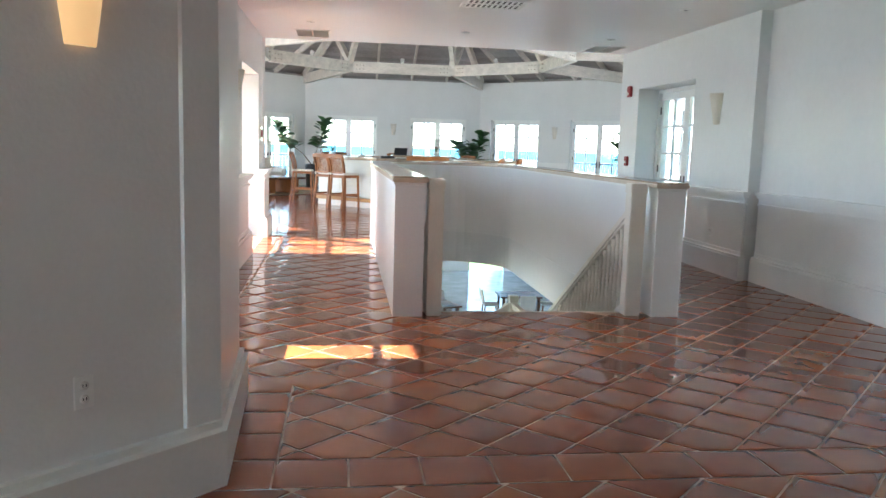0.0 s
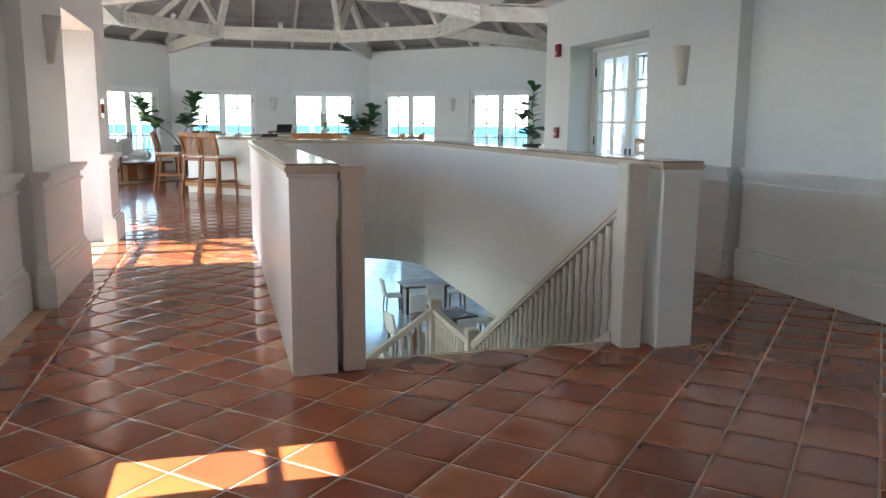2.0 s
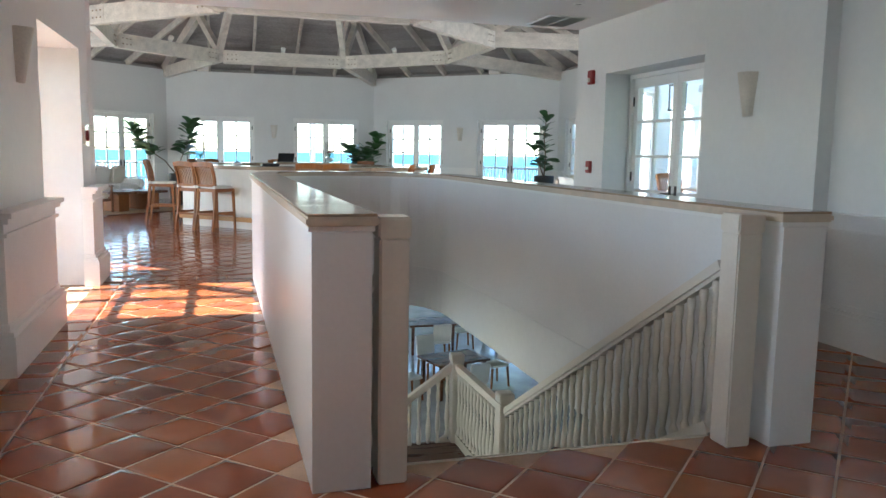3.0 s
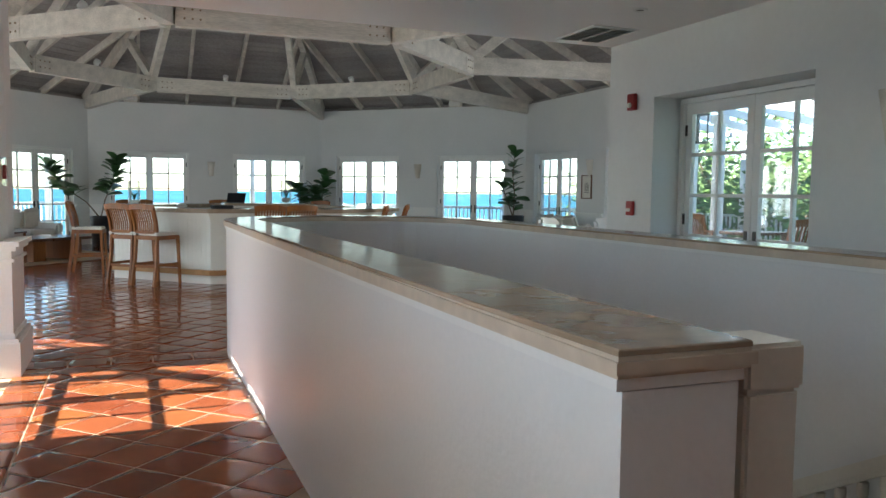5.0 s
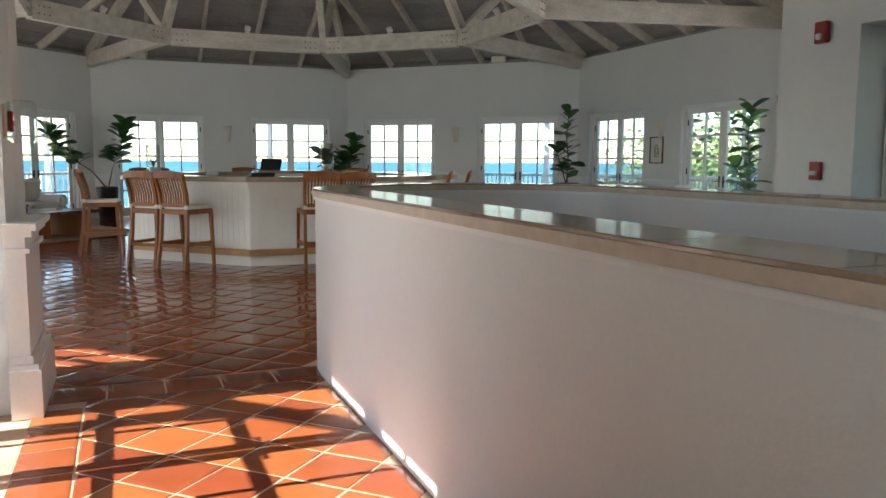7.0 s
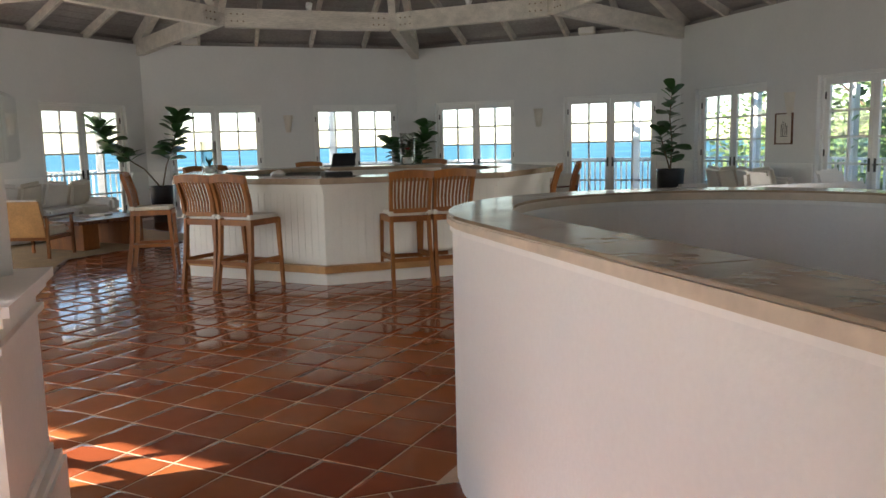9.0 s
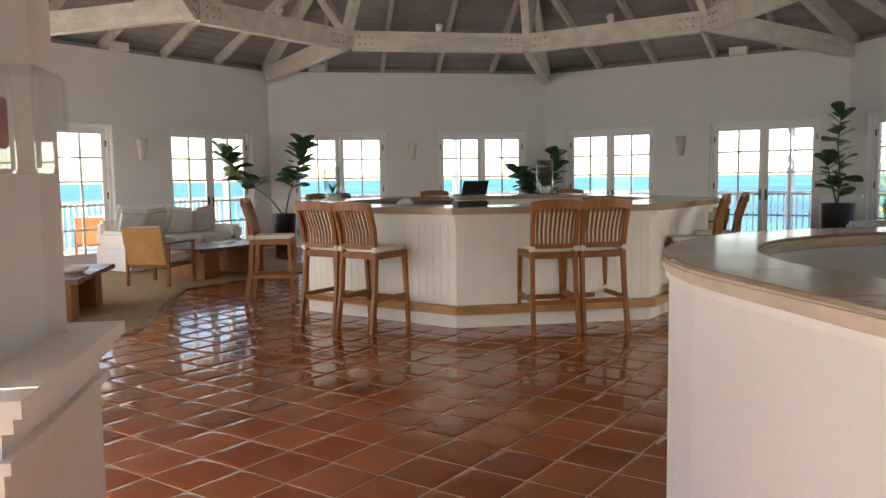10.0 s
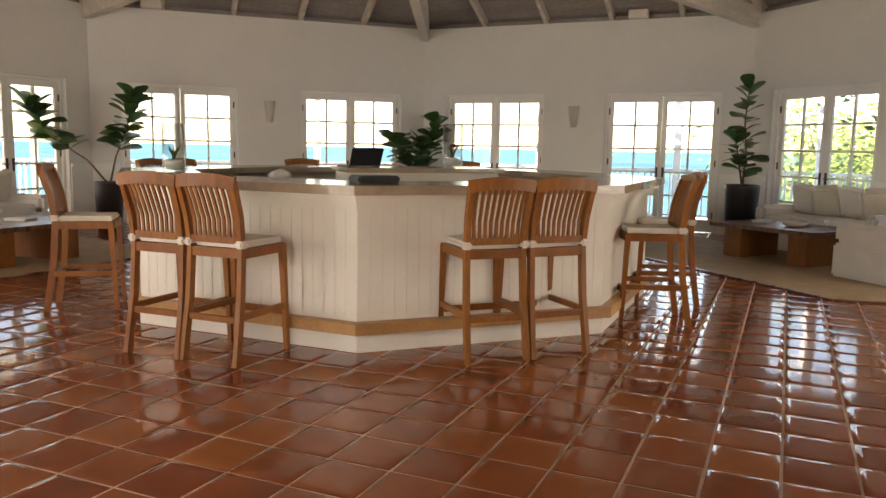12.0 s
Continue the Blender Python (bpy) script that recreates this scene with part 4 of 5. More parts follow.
for x, y, z, r in ((-3.1, 18.96, 0.463, 0.16), (7.35, 19.9, 0.463, 0.17)):
    bm = bmesh.new()
    lathe(bm, [(r * 0.5, 0), (r * 0.85, 0.03), (r, 0.07), (r * 0.94, 0.07), (r * 0.8, 0.04), (r * 0.3, 0.02)], pose(x, y, z), 20)
    tagged(link("bowl", bm, CUSHION), "shallow pale wooden bowl on the coffee table", "bowl", "bowls")
for x, y, a in ((7.4, 20.5, 20), (-1.9, 22.5, -30)):
    bm = bmesh.new()
    box(bm, -0.14, 0.14, -0.1, 0.1, 0, 0.03, bevel=0.003)
    tagged(link("book", bm, PAPER, pose(x, y, 0.464, 0, 0, a)), "pale picture book lying on the coffee table", "book", "books")


# ---- fiddle-leaf figs ----
def fig_leaf(bm, p, d, size, r):
    d = Vector(d).normalized()
    s = d.cross(Vector((0, 0, 1)))
    s = s.normalized() if s.length > 0.05 else Vector((1, 0, 0))
    n = s.cross(d).normalized()
    s = (s + n * r.uniform(-0.5, 0.5)).normalized()
    n = s.cross(d).normalized()
    prof = ((0.0, 0.02), (0.2, 0.22), (0.45, 0.30), (0.62, 0.36), (0.82, 0.34), (0.95, 0.18), (1.0, 0.02))
    rows = []
    for t, w in prof:
        c = p + d * size * t - n * size * (0.22 * t * t)
        rows.append([bm.verts.new(c - s * w * size + n * size * 0.06 * w * 3), bm.verts.new(c), bm.verts.new(c + s * w * size + n * size * 0.06 * w * 3)])
    for a, b in zip(rows, rows[1:]):
        for i in (0, 1):
            f = bm.faces.new((a[i], a[i + 1], b[i + 1], b[i]))
            f.smooth = True


def fig(x, y, stems, pot_h, pot_r, seed, label, z=0.0):
    r = random.Random(seed)
    f = thing("fiddle_leaf_fig", Matrix.Translation((x, y, z)), label, "potted plant", "potted figs")
    bm = bmesh.new()
    lathe(bm, [(pot_r * 0.78, 0), (pot_r, pot_h * 0.96), (pot_r, pot_h), (pot_r * 0.9, pot_h), (pot_r * 0.88, pot_h - 0.05), (0.02, pot_h - 0.05)], seg=24)
    part("pot", bm, BLACKPOT, f, "plain black pot")
    bm = bmesh.new()
    lathe(bm, [(pot_r * 0.87, pot_h - 0.049), (0.01, pot_h - 0.03)], seg=16)
    part("soil", bm, SOIL, f)
    tb = bmesh.new()
    lb = bmesh.new()
    for pts, n, size, start in stems:
        pts = [Vector(p) for p in pts]
        tube(tb, pts, [0.018 - 0.010 * i / (len(pts) - 1) for i in range(len(pts))], 7)
        for i in range(n):
            t = start + (1 - start) * i / max(1, n - 1)
            q = t * (len(pts) - 1)
            k = min(int(q), len(pts) - 2)
            p = pts[k].lerp(pts[k + 1], q - k)
            a = i * 2.4 + r.uniform(-0.4, 0.4)
            up = 0.35 + 0.9 * max(0, t - 0.75) * 4 * r.uniform(0.6, 1) + r.uniform(-0.35, 0.55)
            fig_leaf(lb, p, (math.cos(a), math.sin(a), up), size * r.uniform(0.75, 1.15), r)
    part("stem", tb, BARK, f)
    part("leaves", lb, LEAF, f, "large glossy dark green leaves")
    return f


fig(-1.05, 26.15, [([(0, 0, 0.7), (-0.3, -0.05, 1.1), (-0.8, -0.1, 1.45), (-1.15, -0.1, 1.95)], 34, 0.36, 0.5), ([(0.02, 0, 0.7), (0.12, 0, 1.15), (0.3, 0, 1.6), (0.42, 0.02, 2.1)], 34, 0.36, 0.42)], 0.75, 0.24, 11, "two-stemmed fiddle-leaf fig in a black pot by the windows")
fig(8.35, 22.0, [([(0, 0, 0.85), (0.03, 0, 1.4), (-0.03, 0, 1.9), (0.02, 0, 2.4)], 26, 0.33, 0.1), ([(0, 0, 0.85), (-0.2, -0.12, 1.2), (-0.45, -0.3, 1.6)], 18, 0.28, 0.4)], 0.9, 0.27, 12, "tall fiddle-leaf fig in a tall black pot")
fig(4.35, 26.1, [([(0, 0, 0.7), (-0.25, 0, 1.15), (-0.5, 0, 1.5)], 40, 0.36, 0.2), ([(0, 0, 0.7), (0.2, 0, 1.3), (0.35, 0, 1.85)], 26, 0.34, 0.25), ([(0, 0, 0.7), (0, -0.1, 1.1), (-0.05, -0.2, 1.5)], 26, 0.34, 0.2)], 0.75, 0.25, 13, "bushy fiddle-leaf fig in a black pot behind the bar")
fig(8.5, 16.75, [([(0, 0, 0.7), (0.05, 0, 1.2), (-0.04, 0, 1.8), (0.02, 0, 2.25)], 28, 0.30, 0.06), ([(0, 0, 0.7), (-0.18, -0.1, 1.0), (-0.36, -0.1, 1.35)], 14, 0.25, 0.3)], 0.75, 0.25, 14, "tall leafy fiddle-leaf fig in a black pot")
# ---- wall fittings ----
def sconce(m, mat_, lit=False):
    s = thing("wall_sconce", m, "tapered plaster wall sconce" + (" glowing warm orange" if lit else ""), "wall lamp", "wall sconces")
    bm = bmesh.new()
    n = 8
    lo, hi = [], []
    for i in range(n + 1):
        a = math.pi * i / n
        lo.append((0.055 * math.cos(a), -0.045 * math.sin(a)))
        hi.append((0.105 * math.cos(a), -0.12 * math.sin(a)))
    vl = [bm.verts.new((x, y, -0.19)) for x, y in lo]
    vh = [bm.verts.new((x, y, 0.19)) for x, y in hi]
    vi = [bm.verts.new((x * 0.9, y * 0.9, 0.19)) for x, y in hi]
    vd = [bm.verts.new((x * 0.9, y * 0.9, -0.17)) for x, y in lo]
    for i in range(n):
        for a, b in ((vl, vh), (vh, vi), (vi, vd)):
            f = bm.faces.new((a[i], a[i + 1], b[i + 1], b[i]))
            f.smooth = a is vl
    bm.faces.new(vl), bm.faces.new(vd)
    part("shade", bm, mat_, s)
    bm = bmesh.new()
    box(bm, -0.05, 0.05, -0.008, -0.001, -0.18, 0.15)
    part("back_plate", bm, TRIM, s)
    return s


sc = sconce(facet(0) @ Matrix.Translation((0, 0, 2.0)), SHADE)
for k in NAMES:
    if k:
        copy_thing(sc, facet(k) @ Matrix.Translation((0, 0, 2.0)))
copy_thing(sc, Matrix.Translation((HALL_E, 8.81, 2.0)) @ pose(0, 0, 0, 0, 0, -90))
copy_thing(sc, Matrix.Translation((HALL_W, 9.03, 2.07)) @ pose(0, 0, 0, 0, 0, 90))
entry = Matrix.Translation((-0.910, 2.405, 1.93)) @ pose(0, 0, 0, 0, 0, 45)
sconce(entry, LITSHADE, True)
bulb = new("sconce_bulb", bpy.data.lights.new("sconce_bulb", "POINT"))
bulb.data.energy, bulb.data.color, bulb.data.shadow_soft_size = 0.12, (1.0, 0.6, 0.28), 0.03
bulb.matrix_world = entry @ Matrix.Translation((0, -0.05, 0.12))


def outlet(m):
    o = thing("wall_outlet", m, "white double power outlet", "outlet", "power outlets")
    bm = bmesh.new()
    box(bm, -0.037, 0.037, -0.007, -0.0005, -0.06, 0.06, bevel=0.002)
    part("plate", bm, TRIM, o)
    for z in (-0.025, 0.025):
        bm = bmesh.new()
        lathe(bm, [(0.017, 0), (0.017, 0.003), (0.005, 0.003)], pose(0, -0.007, z, 90), 14)
        sock = part("socket", bm, LINEN, o)
        bm = bmesh.new()
        for x in (-0.006, 0.006):
            box(bm, x - 0.0014, x + 0.0014, -0.0118, -0.0102, z - 0.004, z + 0.006)
        part("slots", bm, BLACK, sock)
    return o


outlet(Matrix.Translation((-0.928, 2.387, 0.520)) @ pose(0, 0, 0, 0, 0, 45))
outlet(Matrix.Translation((HALL_E - 0.02, 8.75, 0.48)) @ pose(0, 0, 0, 0, 0, -90))
E2 = pose(0, 0, 0, 0, 0, -90)
al = thing("fire_alarm_strobe", Matrix.Translation((HALL_E, 11.85, 2.41)) @ E2, "red fire alarm with a clear strobe lens", "fire alarm")
bm = bmesh.new()
box(bm, -0.06, 0.06, -0.05, -0.0005, -0.085, 0.085, bevel=0.006)
part("housing", bm, RED, al)
bm = bmesh.new()
box(bm, -0.03, 0.03, -0.075, -0.051, -0.06, -0.01, bevel=0.008)
part("strobe", bm, PAPER, al, "pale strobe lens")
pl = thing("fire_alarm_pull", Matrix.Translation((HALL_E, 11.84, 1.30)) @ E2, "red manual fire alarm pull station", "fire alarm")
bm = bmesh.new()
box(bm, -0.055, 0.055, -0.04, -0.0005, -0.075, 0.075, bevel=0.006)
part("housing", bm, RED, pl)
bm = bmesh.new()
box(bm, -0.035, 0.035, -0.055, -0.041, -0.035, 0.0, bevel=0.003)
part("pull_handle", bm, PAPER, pl, "white pull handle")
ac = thing("alarm_cover", Matrix.Translation((HALL_W, 11.83, 1.56)) @ pose(0, 0, 0, 0, 0, 90), "clear plastic box over a wall switch", "cover box")
bm = bmesh.new()
box(bm, -0.10, 0.10, -0.02, -0.001, -0.09, 0.09, bevel=0.004)
part("back_plate", bm, SHADE, ac)
bm = bmesh.new()
box(bm, -0.11, 0.11, -0.15, -0.022, -0.11, 0.11, bevel=0.01)
c = part("clear_cover", bm, CLEAR, ac, "clear plastic cover")
c.visible_shadow = False
bm = bmesh.new()
box(bm, -0.035, 0.035, -0.045, -0.0205, -0.055, 0.055, bevel=0.004)
part("switch", bm, RED, ac, "faded red switch")

pic = thing("framed_picture", facet(90) @ Matrix.Translation((-0.12, 0, 1.60)), "small framed drawing with a dark frame", "picture")
bm = bmesh.new()
for d in ((-0.20, 0.20, -0.26, -0.24), (-0.20, 0.20, 0.24, 0.26), (-0.20, -0.18, -0.24, 0.24), (0.18, 0.20, -0.24, 0.24)):
    box(bm, d[0], d[1], -0.03, -0.002, d[2], d[3])
part("frame", bm, WALNUT, pic, "dark wooden frame")
bm = bmesh.new()
box(bm, -0.18, 0.18, -0.014, -0.004, -0.24, 0.24)
part("mat", bm, PAPER, pic)
bm = bmesh.new()
for x, z0, z1 in ((-0.06, -0.1, 0.08), (-0.02, -0.12, 0.12), (0.03, -0.1, 0.1), (0.07, -0.1, 0.05)):
    box(bm, x - 0.008, x + 0.008, -0.016, -0.0145, z0, z1)
box(bm, -0.08, 0.09, -0.016, -0.0145, -0.13, -0.12)
part("drawing", bm, IRON, pic, "faint grey line drawing")


def vent(m, w, d):
    v = thing("ceiling_vent", m, "slatted ceiling air vent with a white frame", "ceiling vent", "ceiling vents")
    bm = bmesh.new()
    for q in ((-w / 2, w / 2, -d / 2, -d / 2 + 0.03), (-w / 2, w / 2, d / 2 - 0.03, d / 2), (-w / 2, -w / 2 + 0.03, -d / 2 + 0.03, d / 2 - 0.03), (w / 2 - 0.03, w / 2, -d / 2 + 0.03, d / 2 - 0.03), (-0.012, 0.012, -d / 2 + 0.03, d / 2 - 0.03)):
        box(bm, q[0], q[1], q[2], q[3], -0.014, -0.0005)
    part("frame", bm, TRIM, v)
    # flat dark sheet stands in for the shaded depth behind the slats
    bm = bmesh.new()
    box(bm, -w / 2 + 0.03, w / 2 - 0.03, -d / 2 + 0.03, d / 2 - 0.03, -0.003, -0.0006)
    part("backing", bm, IRON, v, "flat dark sheet standing in for the duct's shade")
    for i in range(11):
        y = -d / 2 + 0.05 + (d - 0.1) * i / 10
        bm = bmesh.new()
        box(bm, -w / 2 + 0.031, w / 2 - 0.031, -0.012, 0.012, -0.001, 0.001, pose(0, y, -0.009, 35))
        part("slat", bm, TRIM, v)
    return v


v1 = vent(pose(4.03, 11.75, CEIL, 0, 0, 0), 0.52, 0.72)
copy_thing(v1, pose(-0.48, 11.5, CEIL))
copy_thing(v1, pose(1.65, 8.45, CEIL, 0, 0, 90))
copy_thing(v1, pose(-0.3, 7.3, CEIL, 0, 0, 90))


def downlight(m):
    d = thing("downlight", m, "small recessed round ceiling downlight", "downlight", "ceiling downlights")
    bm = bmesh.new()
    lathe(bm, [(0.062, -0.001), (0.06, -0.012), (0.045, -0.012), (0.04, -0.002)], seg=20)
    part("trim_ring", bm, TRIM, d)
    # no hollow is built; a dark disc gives the recess its shade
    bm = bmesh.new()
    lathe(bm, [(0.04, -0.003), (0.005, -0.002)], seg=16)
    part("lens", bm, IRON, d, "flat dark disc standing in for the shaded recess")
    return d


dl = downlight(pose(1.67, 10.7, CEIL))
for x, y in ((-0.46, 10.4), (3.8, 10.7), (3.8, 8.2), (1.67, 7.2), (-0.46, 6.0), (3.8, 5.6)):
    copy_thing(dl, pose(x, y, CEIL))

for k, u in ((45, 1.1), (-45, -0.4), (0, -2.0)):
    sp = thing("wall_speaker", facet(k) @ Matrix.Translation((u, -0.02, WALL_TOP - 0.02)), "small pale speaker box at the top of the wall", "speaker", "wall speakers")
    bm = bmesh.new()
    box(bm, -0.17, 0.17, -0.10, 0.02, 0.022, 0.17, bevel=0.01)
    part("cabinet", bm, SHADE, sp)
    bm = bmesh.new()
    box(bm, -0.15, 0.15, -0.106, -0.1005, 0.04, 0.155)
    part("grille", bm, LINEN, sp, "pale speaker grille")
for k in range(8):
    ang = k * math.pi / 4
    p = (CX + math.sin(ang) * RING, CY + math.cos(ang) * RING, Z1)
    fl = thing("spot_lamp", Matrix.Translation(p) @ pose(0, 0, 0, 0, 0, -45 * k), "small white spot lamp on the ring beam", "spot lamp", "spot lamps")
    bm = bmesh.new()
    box(bm, -0.05, 0.05, -0.04, 0.04, 0.0, 0.02, bevel=0.004)
    part("base", bm, TRIM, fl)
    bm = bmesh.new()
    lathe(bm, [(0.03, 0), (0.055, 0.02), (0.06, 0.11), (0.05, 0.11), (0.02, 0.06)], pose(0, 0, 0.03, 40), 14)
    part("lamp_head", bm, TRIM, fl)

# ---- veranda, garden and sea ----
bm = bmesh.new()
for k in (0, 45, 90, 135, -45, -90, -135):
    a = APO + 0.28
    b = APO + 3.1
    m = Matrix.Translation((CX, CY, 0)) @ pose(0, 0, 0, 0, 0, -k)
    tmp = bmesh.new()
    prism(tmp, [(-a * T8, a), (a * T8, a), (b * T8, b), (-b * T8, b)], -0.25, -0.03)
    merge(bm, tmp, m)
box(bm, 5.0, 8.2, 5.0, 13.4, -0.25, -0.03)
box(bm, -4.2, -1.75, 3.9, 13.4, -0.25, -0.03)
tagged(link("veranda_deck", bm, DECK), "pale timber veranda deck round the room", "deck", kind="structure")
bm = bmesh.new()
for k in (0, 45, 90, 135, -45, -90, -135):
    m = Matrix.Translation((CX, CY, 0)) @ pose(0, 0, 0, 0, 0, -k)
    # depths set for light: short sides admit sky, deep west sides block sun
    a, b = APO + 0.28, APO + (0.9 if k >= 0 else 2.35 if k == -135 else 3.2)
    drop = 3.35 - (b - a) * 0.215
    lo = [(-a * T8, a, 3.35), (a * T8, a, 3.35), (b * T8, b, drop), (-b * T8, b, drop)]
    v0 = [bm.verts.new(m @ Vector(p)) for p in lo]
    v1_ = [bm.verts.new(m @ (Vector(p) + Vector((0, 0, 0.12)))) for p in lo]
    for j in range(4):
        q = (j + 1) % 4
        bm.faces.new((v0[j], v0[q], v1_[q], v1_[j]))
    bm.faces.new(v0[::-1]), bm.faces.new(v1_)
    if k >= 0:                              # added open pergola where the roof is cut short for skylight
        for i in range(-4, 5):
            tmp = bmesh.new()
            bar(tmp, (i * 0.85, a, 3.27), (i * 0.85, APO + 3.1, 2.80), 0.06, 0.14)
            merge(bm, tmp, m)
    tmp = bmesh.new()
    w = (APO + 2.9) * T8
    bar(tmp, (-w, APO + 2.9, 2.80), (w, APO + 2.9, 2.80), 0.12, 0.10)
    merge(bm, tmp, m)
tagged(link("veranda_roof", bm, TRIM), "white boarded veranda roof with added pergola rafters", "roof", kind="structure")
bm = bmesh.new()
bar(bm, (6.6, 3.0, 3.0), (6.6, 12.6, 3.0), 3.3, 0.12, (0.2, 0, 1))
# unseen west roof, its eave set to end the sun patch
bar(bm, (-2.85, 3.0, 2.95), (-2.85, 12.6, 2.95), 1.75, 0.12, (-0.2, 0, 1))
# unseen roof added to keep sun out of the entry gap
bar(bm, (-7.2, -4.5, 2.9), (-7.2, -0.5, 2.9), 3.4, 0.12, (-0.1, 0, 1))
for y in np.arange(3.4, 12.5, 0.8):
    bar(bm, (5.0, y, 3.10), (8.2, y, 2.60), 0.06, 0.14)
tagged(link("porch_roof", bm, TRIM), "white raftered porch roof beside the hall, with unseen sun-blocking roofs to the west", "roof", kind="structure")


def railing(m, length, name="railing"):
    r = thing(name, m, "white veranda railing with square balusters", "railing", "veranda railings")
    for z, h in ((1.05, 0.05), (0.10, 0.05)):
        bm = bmesh.new()
        box(bm, -length / 2, length / 2, -0.035, 0.035, z - 0.03, z - 0.03 + h)
        part("rail", bm, TRIM, r)
    n = int(length / 0.13)
    me = None
    for i in range(n):
        x = -length / 2 + (i + 0.5) * length / n
        if me is None:
            bm = bmesh.new()
            box(bm, -0.018, 0.018, -0.018, 0.018, 0.115, 1.02)
            o = part("baluster", bm, TRIM, r)
            me = o.data
        else:
            o = new("baluster", me)
            o.parent = r
        o.matrix_basis = Matrix.Translation((x, 0, 0))
    return r


def porch_post(m, h):
    p = thing("porch_post", m, "white square veranda post", "post", "veranda posts")
    bm = bmesh.new()
    box(bm, -0.07, 0.07, -0.07, 0.07, 0, h, bevel=0.01)
    part("shaft", bm, TRIM, p)
    bm = bmesh.new()
    box(bm, -0.10, 0.10, -0.10, 0.10, 0, 0.18, bevel=0.01), box(bm, -0.10, 0.10, -0.10, 0.10, h - 0.14, h, bevel=0.01)
    part("base_and_cap", bm, TRIM, p)
    return p


first = None
A2 = APO + 2.9
for k in (0, 45, 90, 135, -45, -90, -135):
    m = Matrix.Translation((CX, CY, -0.03)) @ pose(0, 0, 0, 0, 0, -k) @ Matrix.Translation((0, A2, 0))
    first = copy_thing(first, m) if first else railing(m, 2 * A2 * T8 - 0.3)
pp = None
for k in (0, 45, 90, 135, -45, -90, -135):
    for u in (-A2 * T8, -1.5, 1.5):
        m = Matrix.Translation((CX, CY, -0.03)) @ pose(0, 0, 0, 0, 0, -k) @ Matrix.Translation((u, A2, 0))
        pp = copy_thing(pp, m) if pp else porch_post(m, 2.78)
side = railing(Matrix.Translation((8.0, 9.2, -0.03)) @ pose(0, 0, 0, 0, 0, 90), 7.6)
for y in (6.0, 9.2, 12.4, 14.46):
    copy_thing(pp, Matrix.Translation((8.0, y, -0.03)) @ Matrix.Diagonal((1, 1, 0.97, 1)))
for x, y, dx, dy in ((6.5, 25.6, 0.2, 1), (-4.6, 26.0, 0, 1)):
    copy_thing(chair, aim(x, y, dx, dy, -0.029))
fig(9.7, 18.0, [([(0, 0, 0.5), (0.05, 0, 0.9), (-0.1, 0, 1.5)], 16, 0.26, 0.2), ([(0, 0, 0.5), (0.2, 0.1, 0.9), (0.3, 0.1, 1.4)], 12, 0.26, 0.2)], 0.5, 0.22, 21, "leafy potted fig on the veranda", -0.03)
lan = thing("lantern", pose(7.0, 13.75, 0.13), "dark metal lantern hanging under the porch roof", "lantern")
bm = bmesh.new()
for sx in (-0.09, 0.09):
    for sy in (-0.09, 0.09):
        bar(bm, (sx, sy, 2.05), (sx, sy, 2.42), 0.015, 0.015, (0, 1, 0))
box(bm, -0.105, 0.105, -0.105, 0.105, 2.03, 2.055)
box(bm, -0.105, 0.105, -0.105, 0.105, 2.42, 2.445)
tube(bm, [(0, 0, 2.44), (0, 0, 3.09)], 0.008)
part("cage", bm, IRON, lan)

for x, y, dx, dy in ((6.85, 13.3, 0.1, -1), (6.75, 11.75, 0.25, 1)):
    tagged(copy_thing(stool, aim(x, y, dx, dy, -0.029)), "teak slat-back bar stool at the porch table", "bar stool", "stools on the porch")
tall = thing("bar_table", pose(6.8, 12.52, -0.029), "dark square bar table on the porch", "table")
bm = bmesh.new()
box(bm, -0.36, 0.36, -0.36, 0.36, 1.0, 1.035, bevel=0.006)
part("tabletop", bm, WALNUT, tall)
for sx in (-0.3, 0.3):
    for sy in (-0.3, 0.3):
        bm = bmesh.new()
        bar(bm, (sx, sy, 0), (sx, sy, 1.0), 0.05, 0.05, (0, 1, 0))
        part("leg", bm, WALNUT, tall)

bm = bmesh.new()
prism(bm, [(-60, -30), (60, -30), (70, 40), (40, 62), (-35, 66), (-60, 50)], -4.0, LOW - 0.25)
tagged(link("ground", bm, LAWN), "green lawn round the building", "lawn", kind="structure")
bm = bmesh.new()
box(bm, -4000, 4000, -4000, 4600, -6.2, -6.0)
tagged(link("water", bm, SEA), "turquoise sea reaching the horizon", "sea", kind="structure")


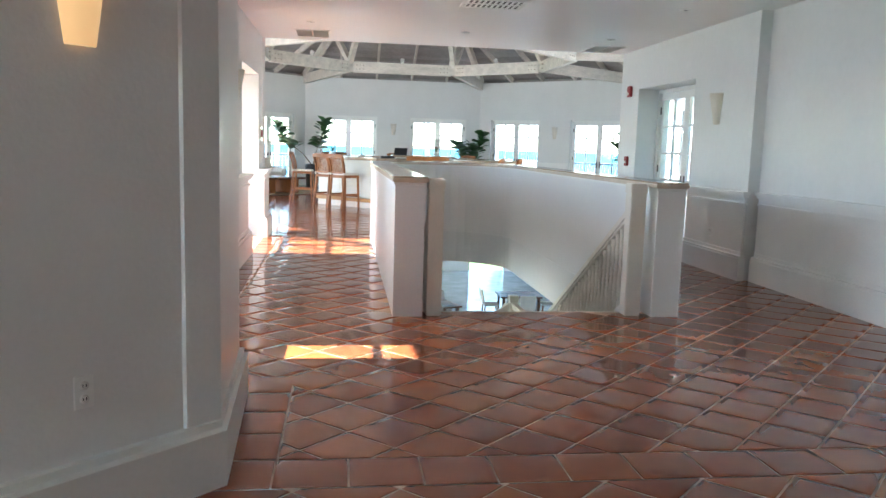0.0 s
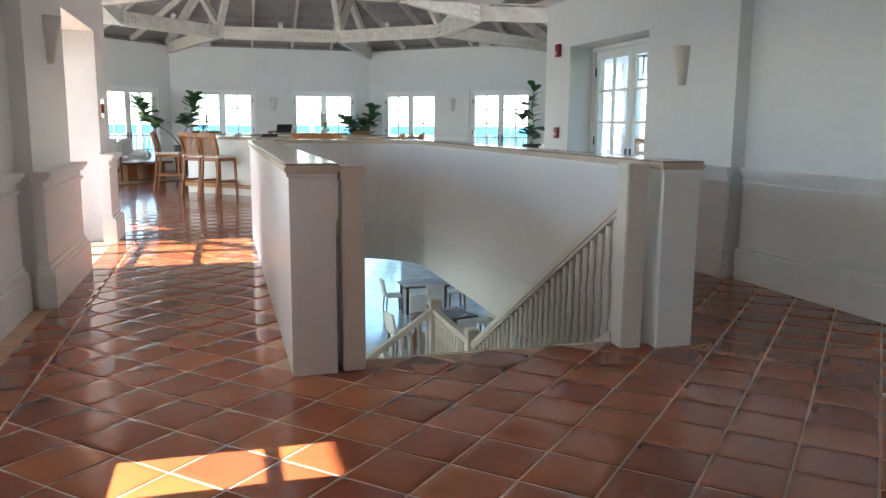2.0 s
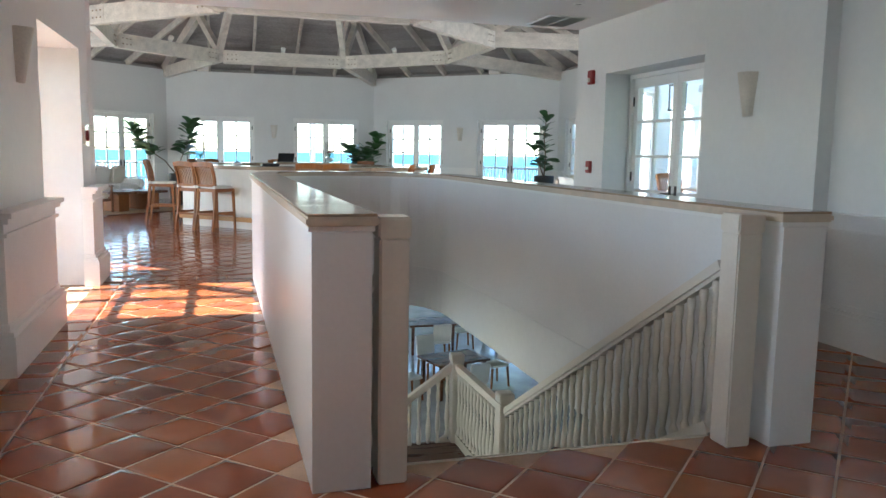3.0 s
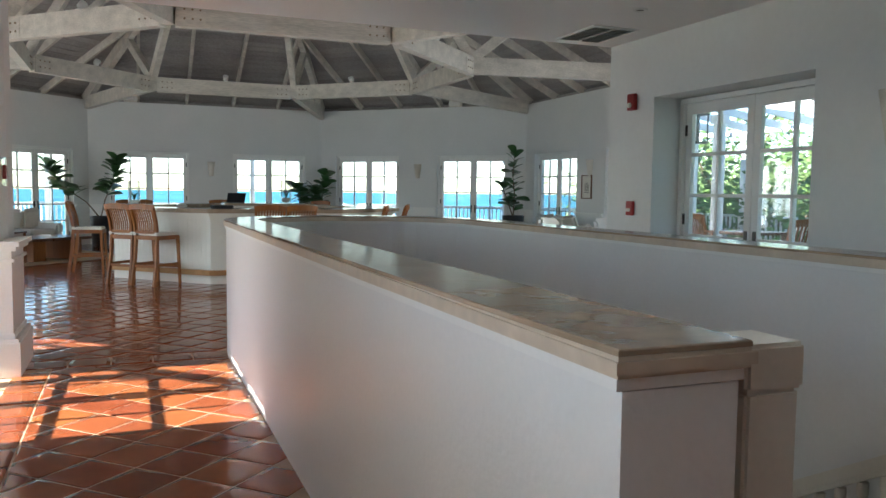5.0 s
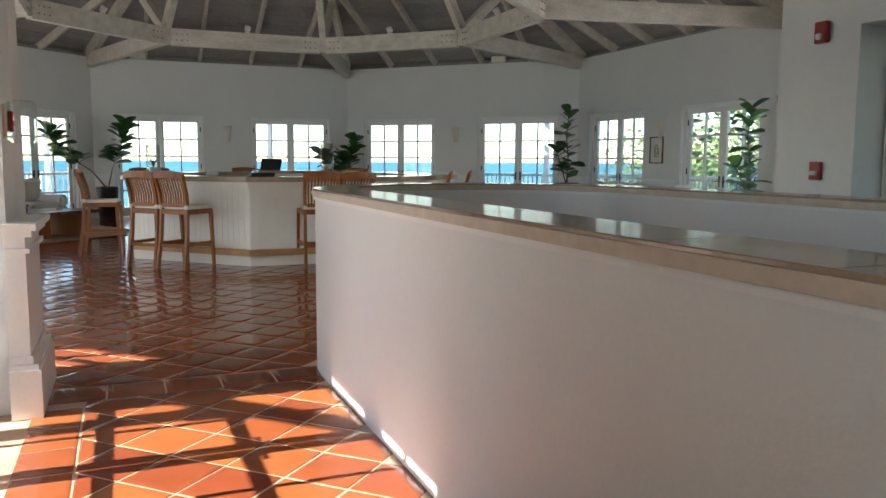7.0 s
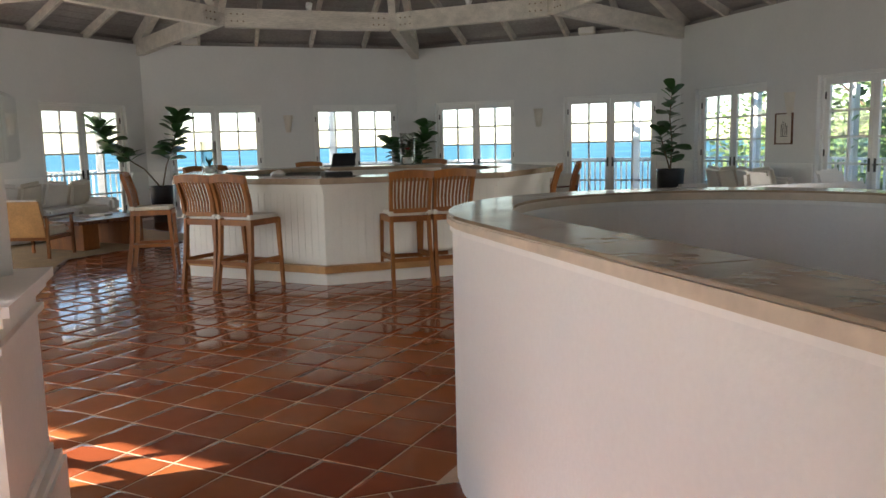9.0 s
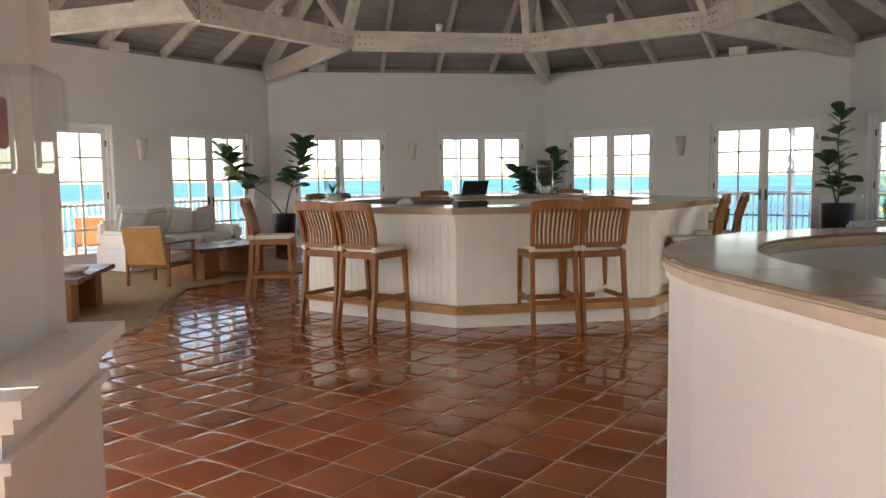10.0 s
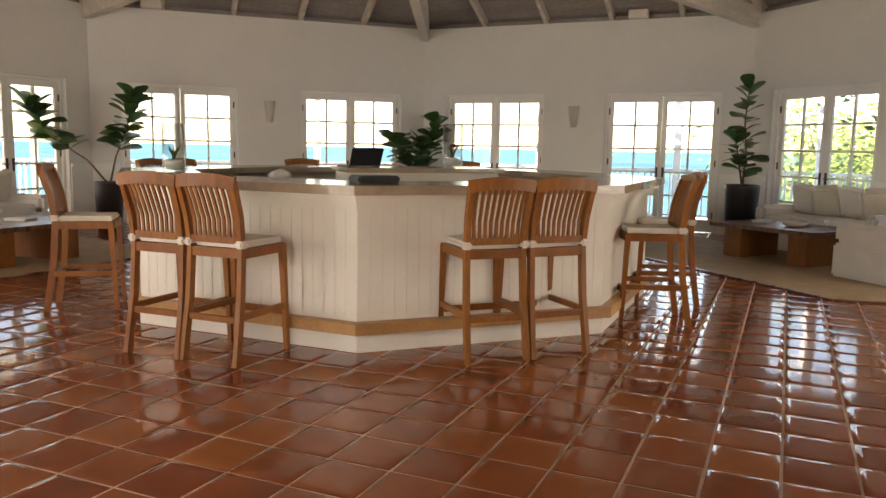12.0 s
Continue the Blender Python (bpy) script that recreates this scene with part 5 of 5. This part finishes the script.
def tree(x, y, h, spread, seed, n=4200, size=0.19):
    r = random.Random(seed)
    t = thing("tree", Matrix.Translation((x, y, LOW - 0.25)), "leafy green garden tree with pale trunk", "tree", "garden trees")
    tb, lb = bmesh.new(), bmesh.new()
    tips = []
    tube(tb, [(0, 0, 0), (r.uniform(-0.1, 0.1), r.uniform(-0.1, 0.1), h * 0.25), (r.uniform(-0.2, 0.2), r.uniform(-0.2, 0.2), h * 0.5)], [0.16, 0.12, 0.09], 8)
    for i in range(9):
        a = i * 2.4 + r.uniform(-0.3, 0.3)
        z0 = h * r.uniform(0.22, 0.5)
        rr = spread * r.uniform(0.5, 1)
        end = Vector((rr * math.cos(a), rr * math.sin(a), z0 + (h - z0) * r.uniform(0.35, 0.95)))
        midp = Vector((rr * 0.4 * math.cos(a), rr * 0.4 * math.sin(a), z0 + (end.z - z0) * 0.55))
        tube(tb, [(0, 0, z0), midp, end], [0.06, 0.04, 0.012], 6)
        tips += [midp.lerp(end, q) for q in (0.3, 0.65, 1.0)]
    for i in range(n):
        c = r.choice(tips) + Vector((r.gauss(0, 1), r.gauss(0, 1), r.gauss(0, 0.8))) * spread * 0.22
        d = Vector((r.uniform(-1, 1), r.uniform(-1, 1), r.uniform(-0.6, 0.5))).normalized()
        s = d.orthogonal().normalized()
        L = size * r.uniform(0.6, 1.3)
        vs = [lb.verts.new(c + q) for q in (d * -L * 0.5, s * L * 0.28, d * L * 0.5, s * -L * 0.28)]
        lb.faces.new(vs)
    part("trunk", tb, BARK, t)
    part("crown", lb, CROWN, t)


for i, (x, y, h, s) in enumerate(((12.5, 9.0, 7.0, 3.0), (14.5, 13.5, 7.6, 3.2), (13.0, 16.8, 6.2, 2.6), (17.5, 19.5, 7.0, 3.2), (19.0, 11.0, 8.5, 3.5), (16.0, 24.0, 5.2, 2.8), (20.5, 27.0, 5.6, 3.0), (13.5, 5.5, 7.5, 3.0), (22, 22, 7, 3.4), (16.5, 27.5, 6.3, 3.0), (21, 31.5, 6.7, 3.2), (14.0, 20.6, 7.6, 3.2), (25, 28, 7.5, 3.6))):
    tree(x, y, h, s, 40 + i)
for i, (x, y, h, s) in enumerate(((4.9, 41.0, 3.6, 1.6), (8.6, 40.0, 3.9, 1.8), (-12.5, 36.0, 4.6, 2.4), (-15.0, 31.0, 5.2, 2.6), (24, 35, 5, 3), (-10.5, 22.0, 4.4, 2.0))):
    tree(x, y, h, s, 60 + i, 900, 0.26)
# ---- floor tiles, laid last ----
for d, p in far_tiles[:300]:
    bm = tile_solid(p, rnd.uniform(-0.0006, 0.0006))
    ob = link("tile", bm, TILE)
    ob.parent = floor
verts, faces = [], []
for d, p in far_tiles[300:]:
    z1 = rnd.uniform(-0.0006, 0.0006)
    k, s = len(p), len(verts)
    cx_, cy_ = sum(q[0] for q in p) / k, sum(q[1] for q in p) / k
    tx, ty = rnd.uniform(-0.004, 0.004), rnd.uniform(-0.004, 0.004)
    tilt = lambda x, y: z1 + (x - cx_) * tx + (y - cy_) * ty
    verts += [(x, y, -0.012) for x, y in p]
    for f, dz in PILLOW[:1] + PILLOW:
        verts += [(cx_ + (x - cx_) * f, cy_ + (y - cy_) * f, tilt(x, y) + dz) for x, y in p]
    flip = sum(p[i][0] * p[(i + 1) % k][1] - p[(i + 1) % k][0] * p[i][1] for i in range(k)) < 0
    for i in range(k):
        j = (i + 1) % k
        for r in [0] + list(range(2, len(PILLOW) + 1)):
            q = (s + r * k + i, s + r * k + j, s + (r + 1) * k + j, s + (r + 1) * k + i)
            faces.append(q[::-1] if flip else q)
    top = tuple(range(s + (len(PILLOW) + 1) * k, s + (len(PILLOW) + 2) * k))
    faces.append(top[::-1] if flip else top)
me = bpy.data.meshes.new("floor_tiles")
me.from_pydata(verts, [], faces)
me.shade_smooth()
me.materials.append(TILE)
ob = new("floor_tiles", me)
ob.parent = floor
tagged(ob, kind="stuff")
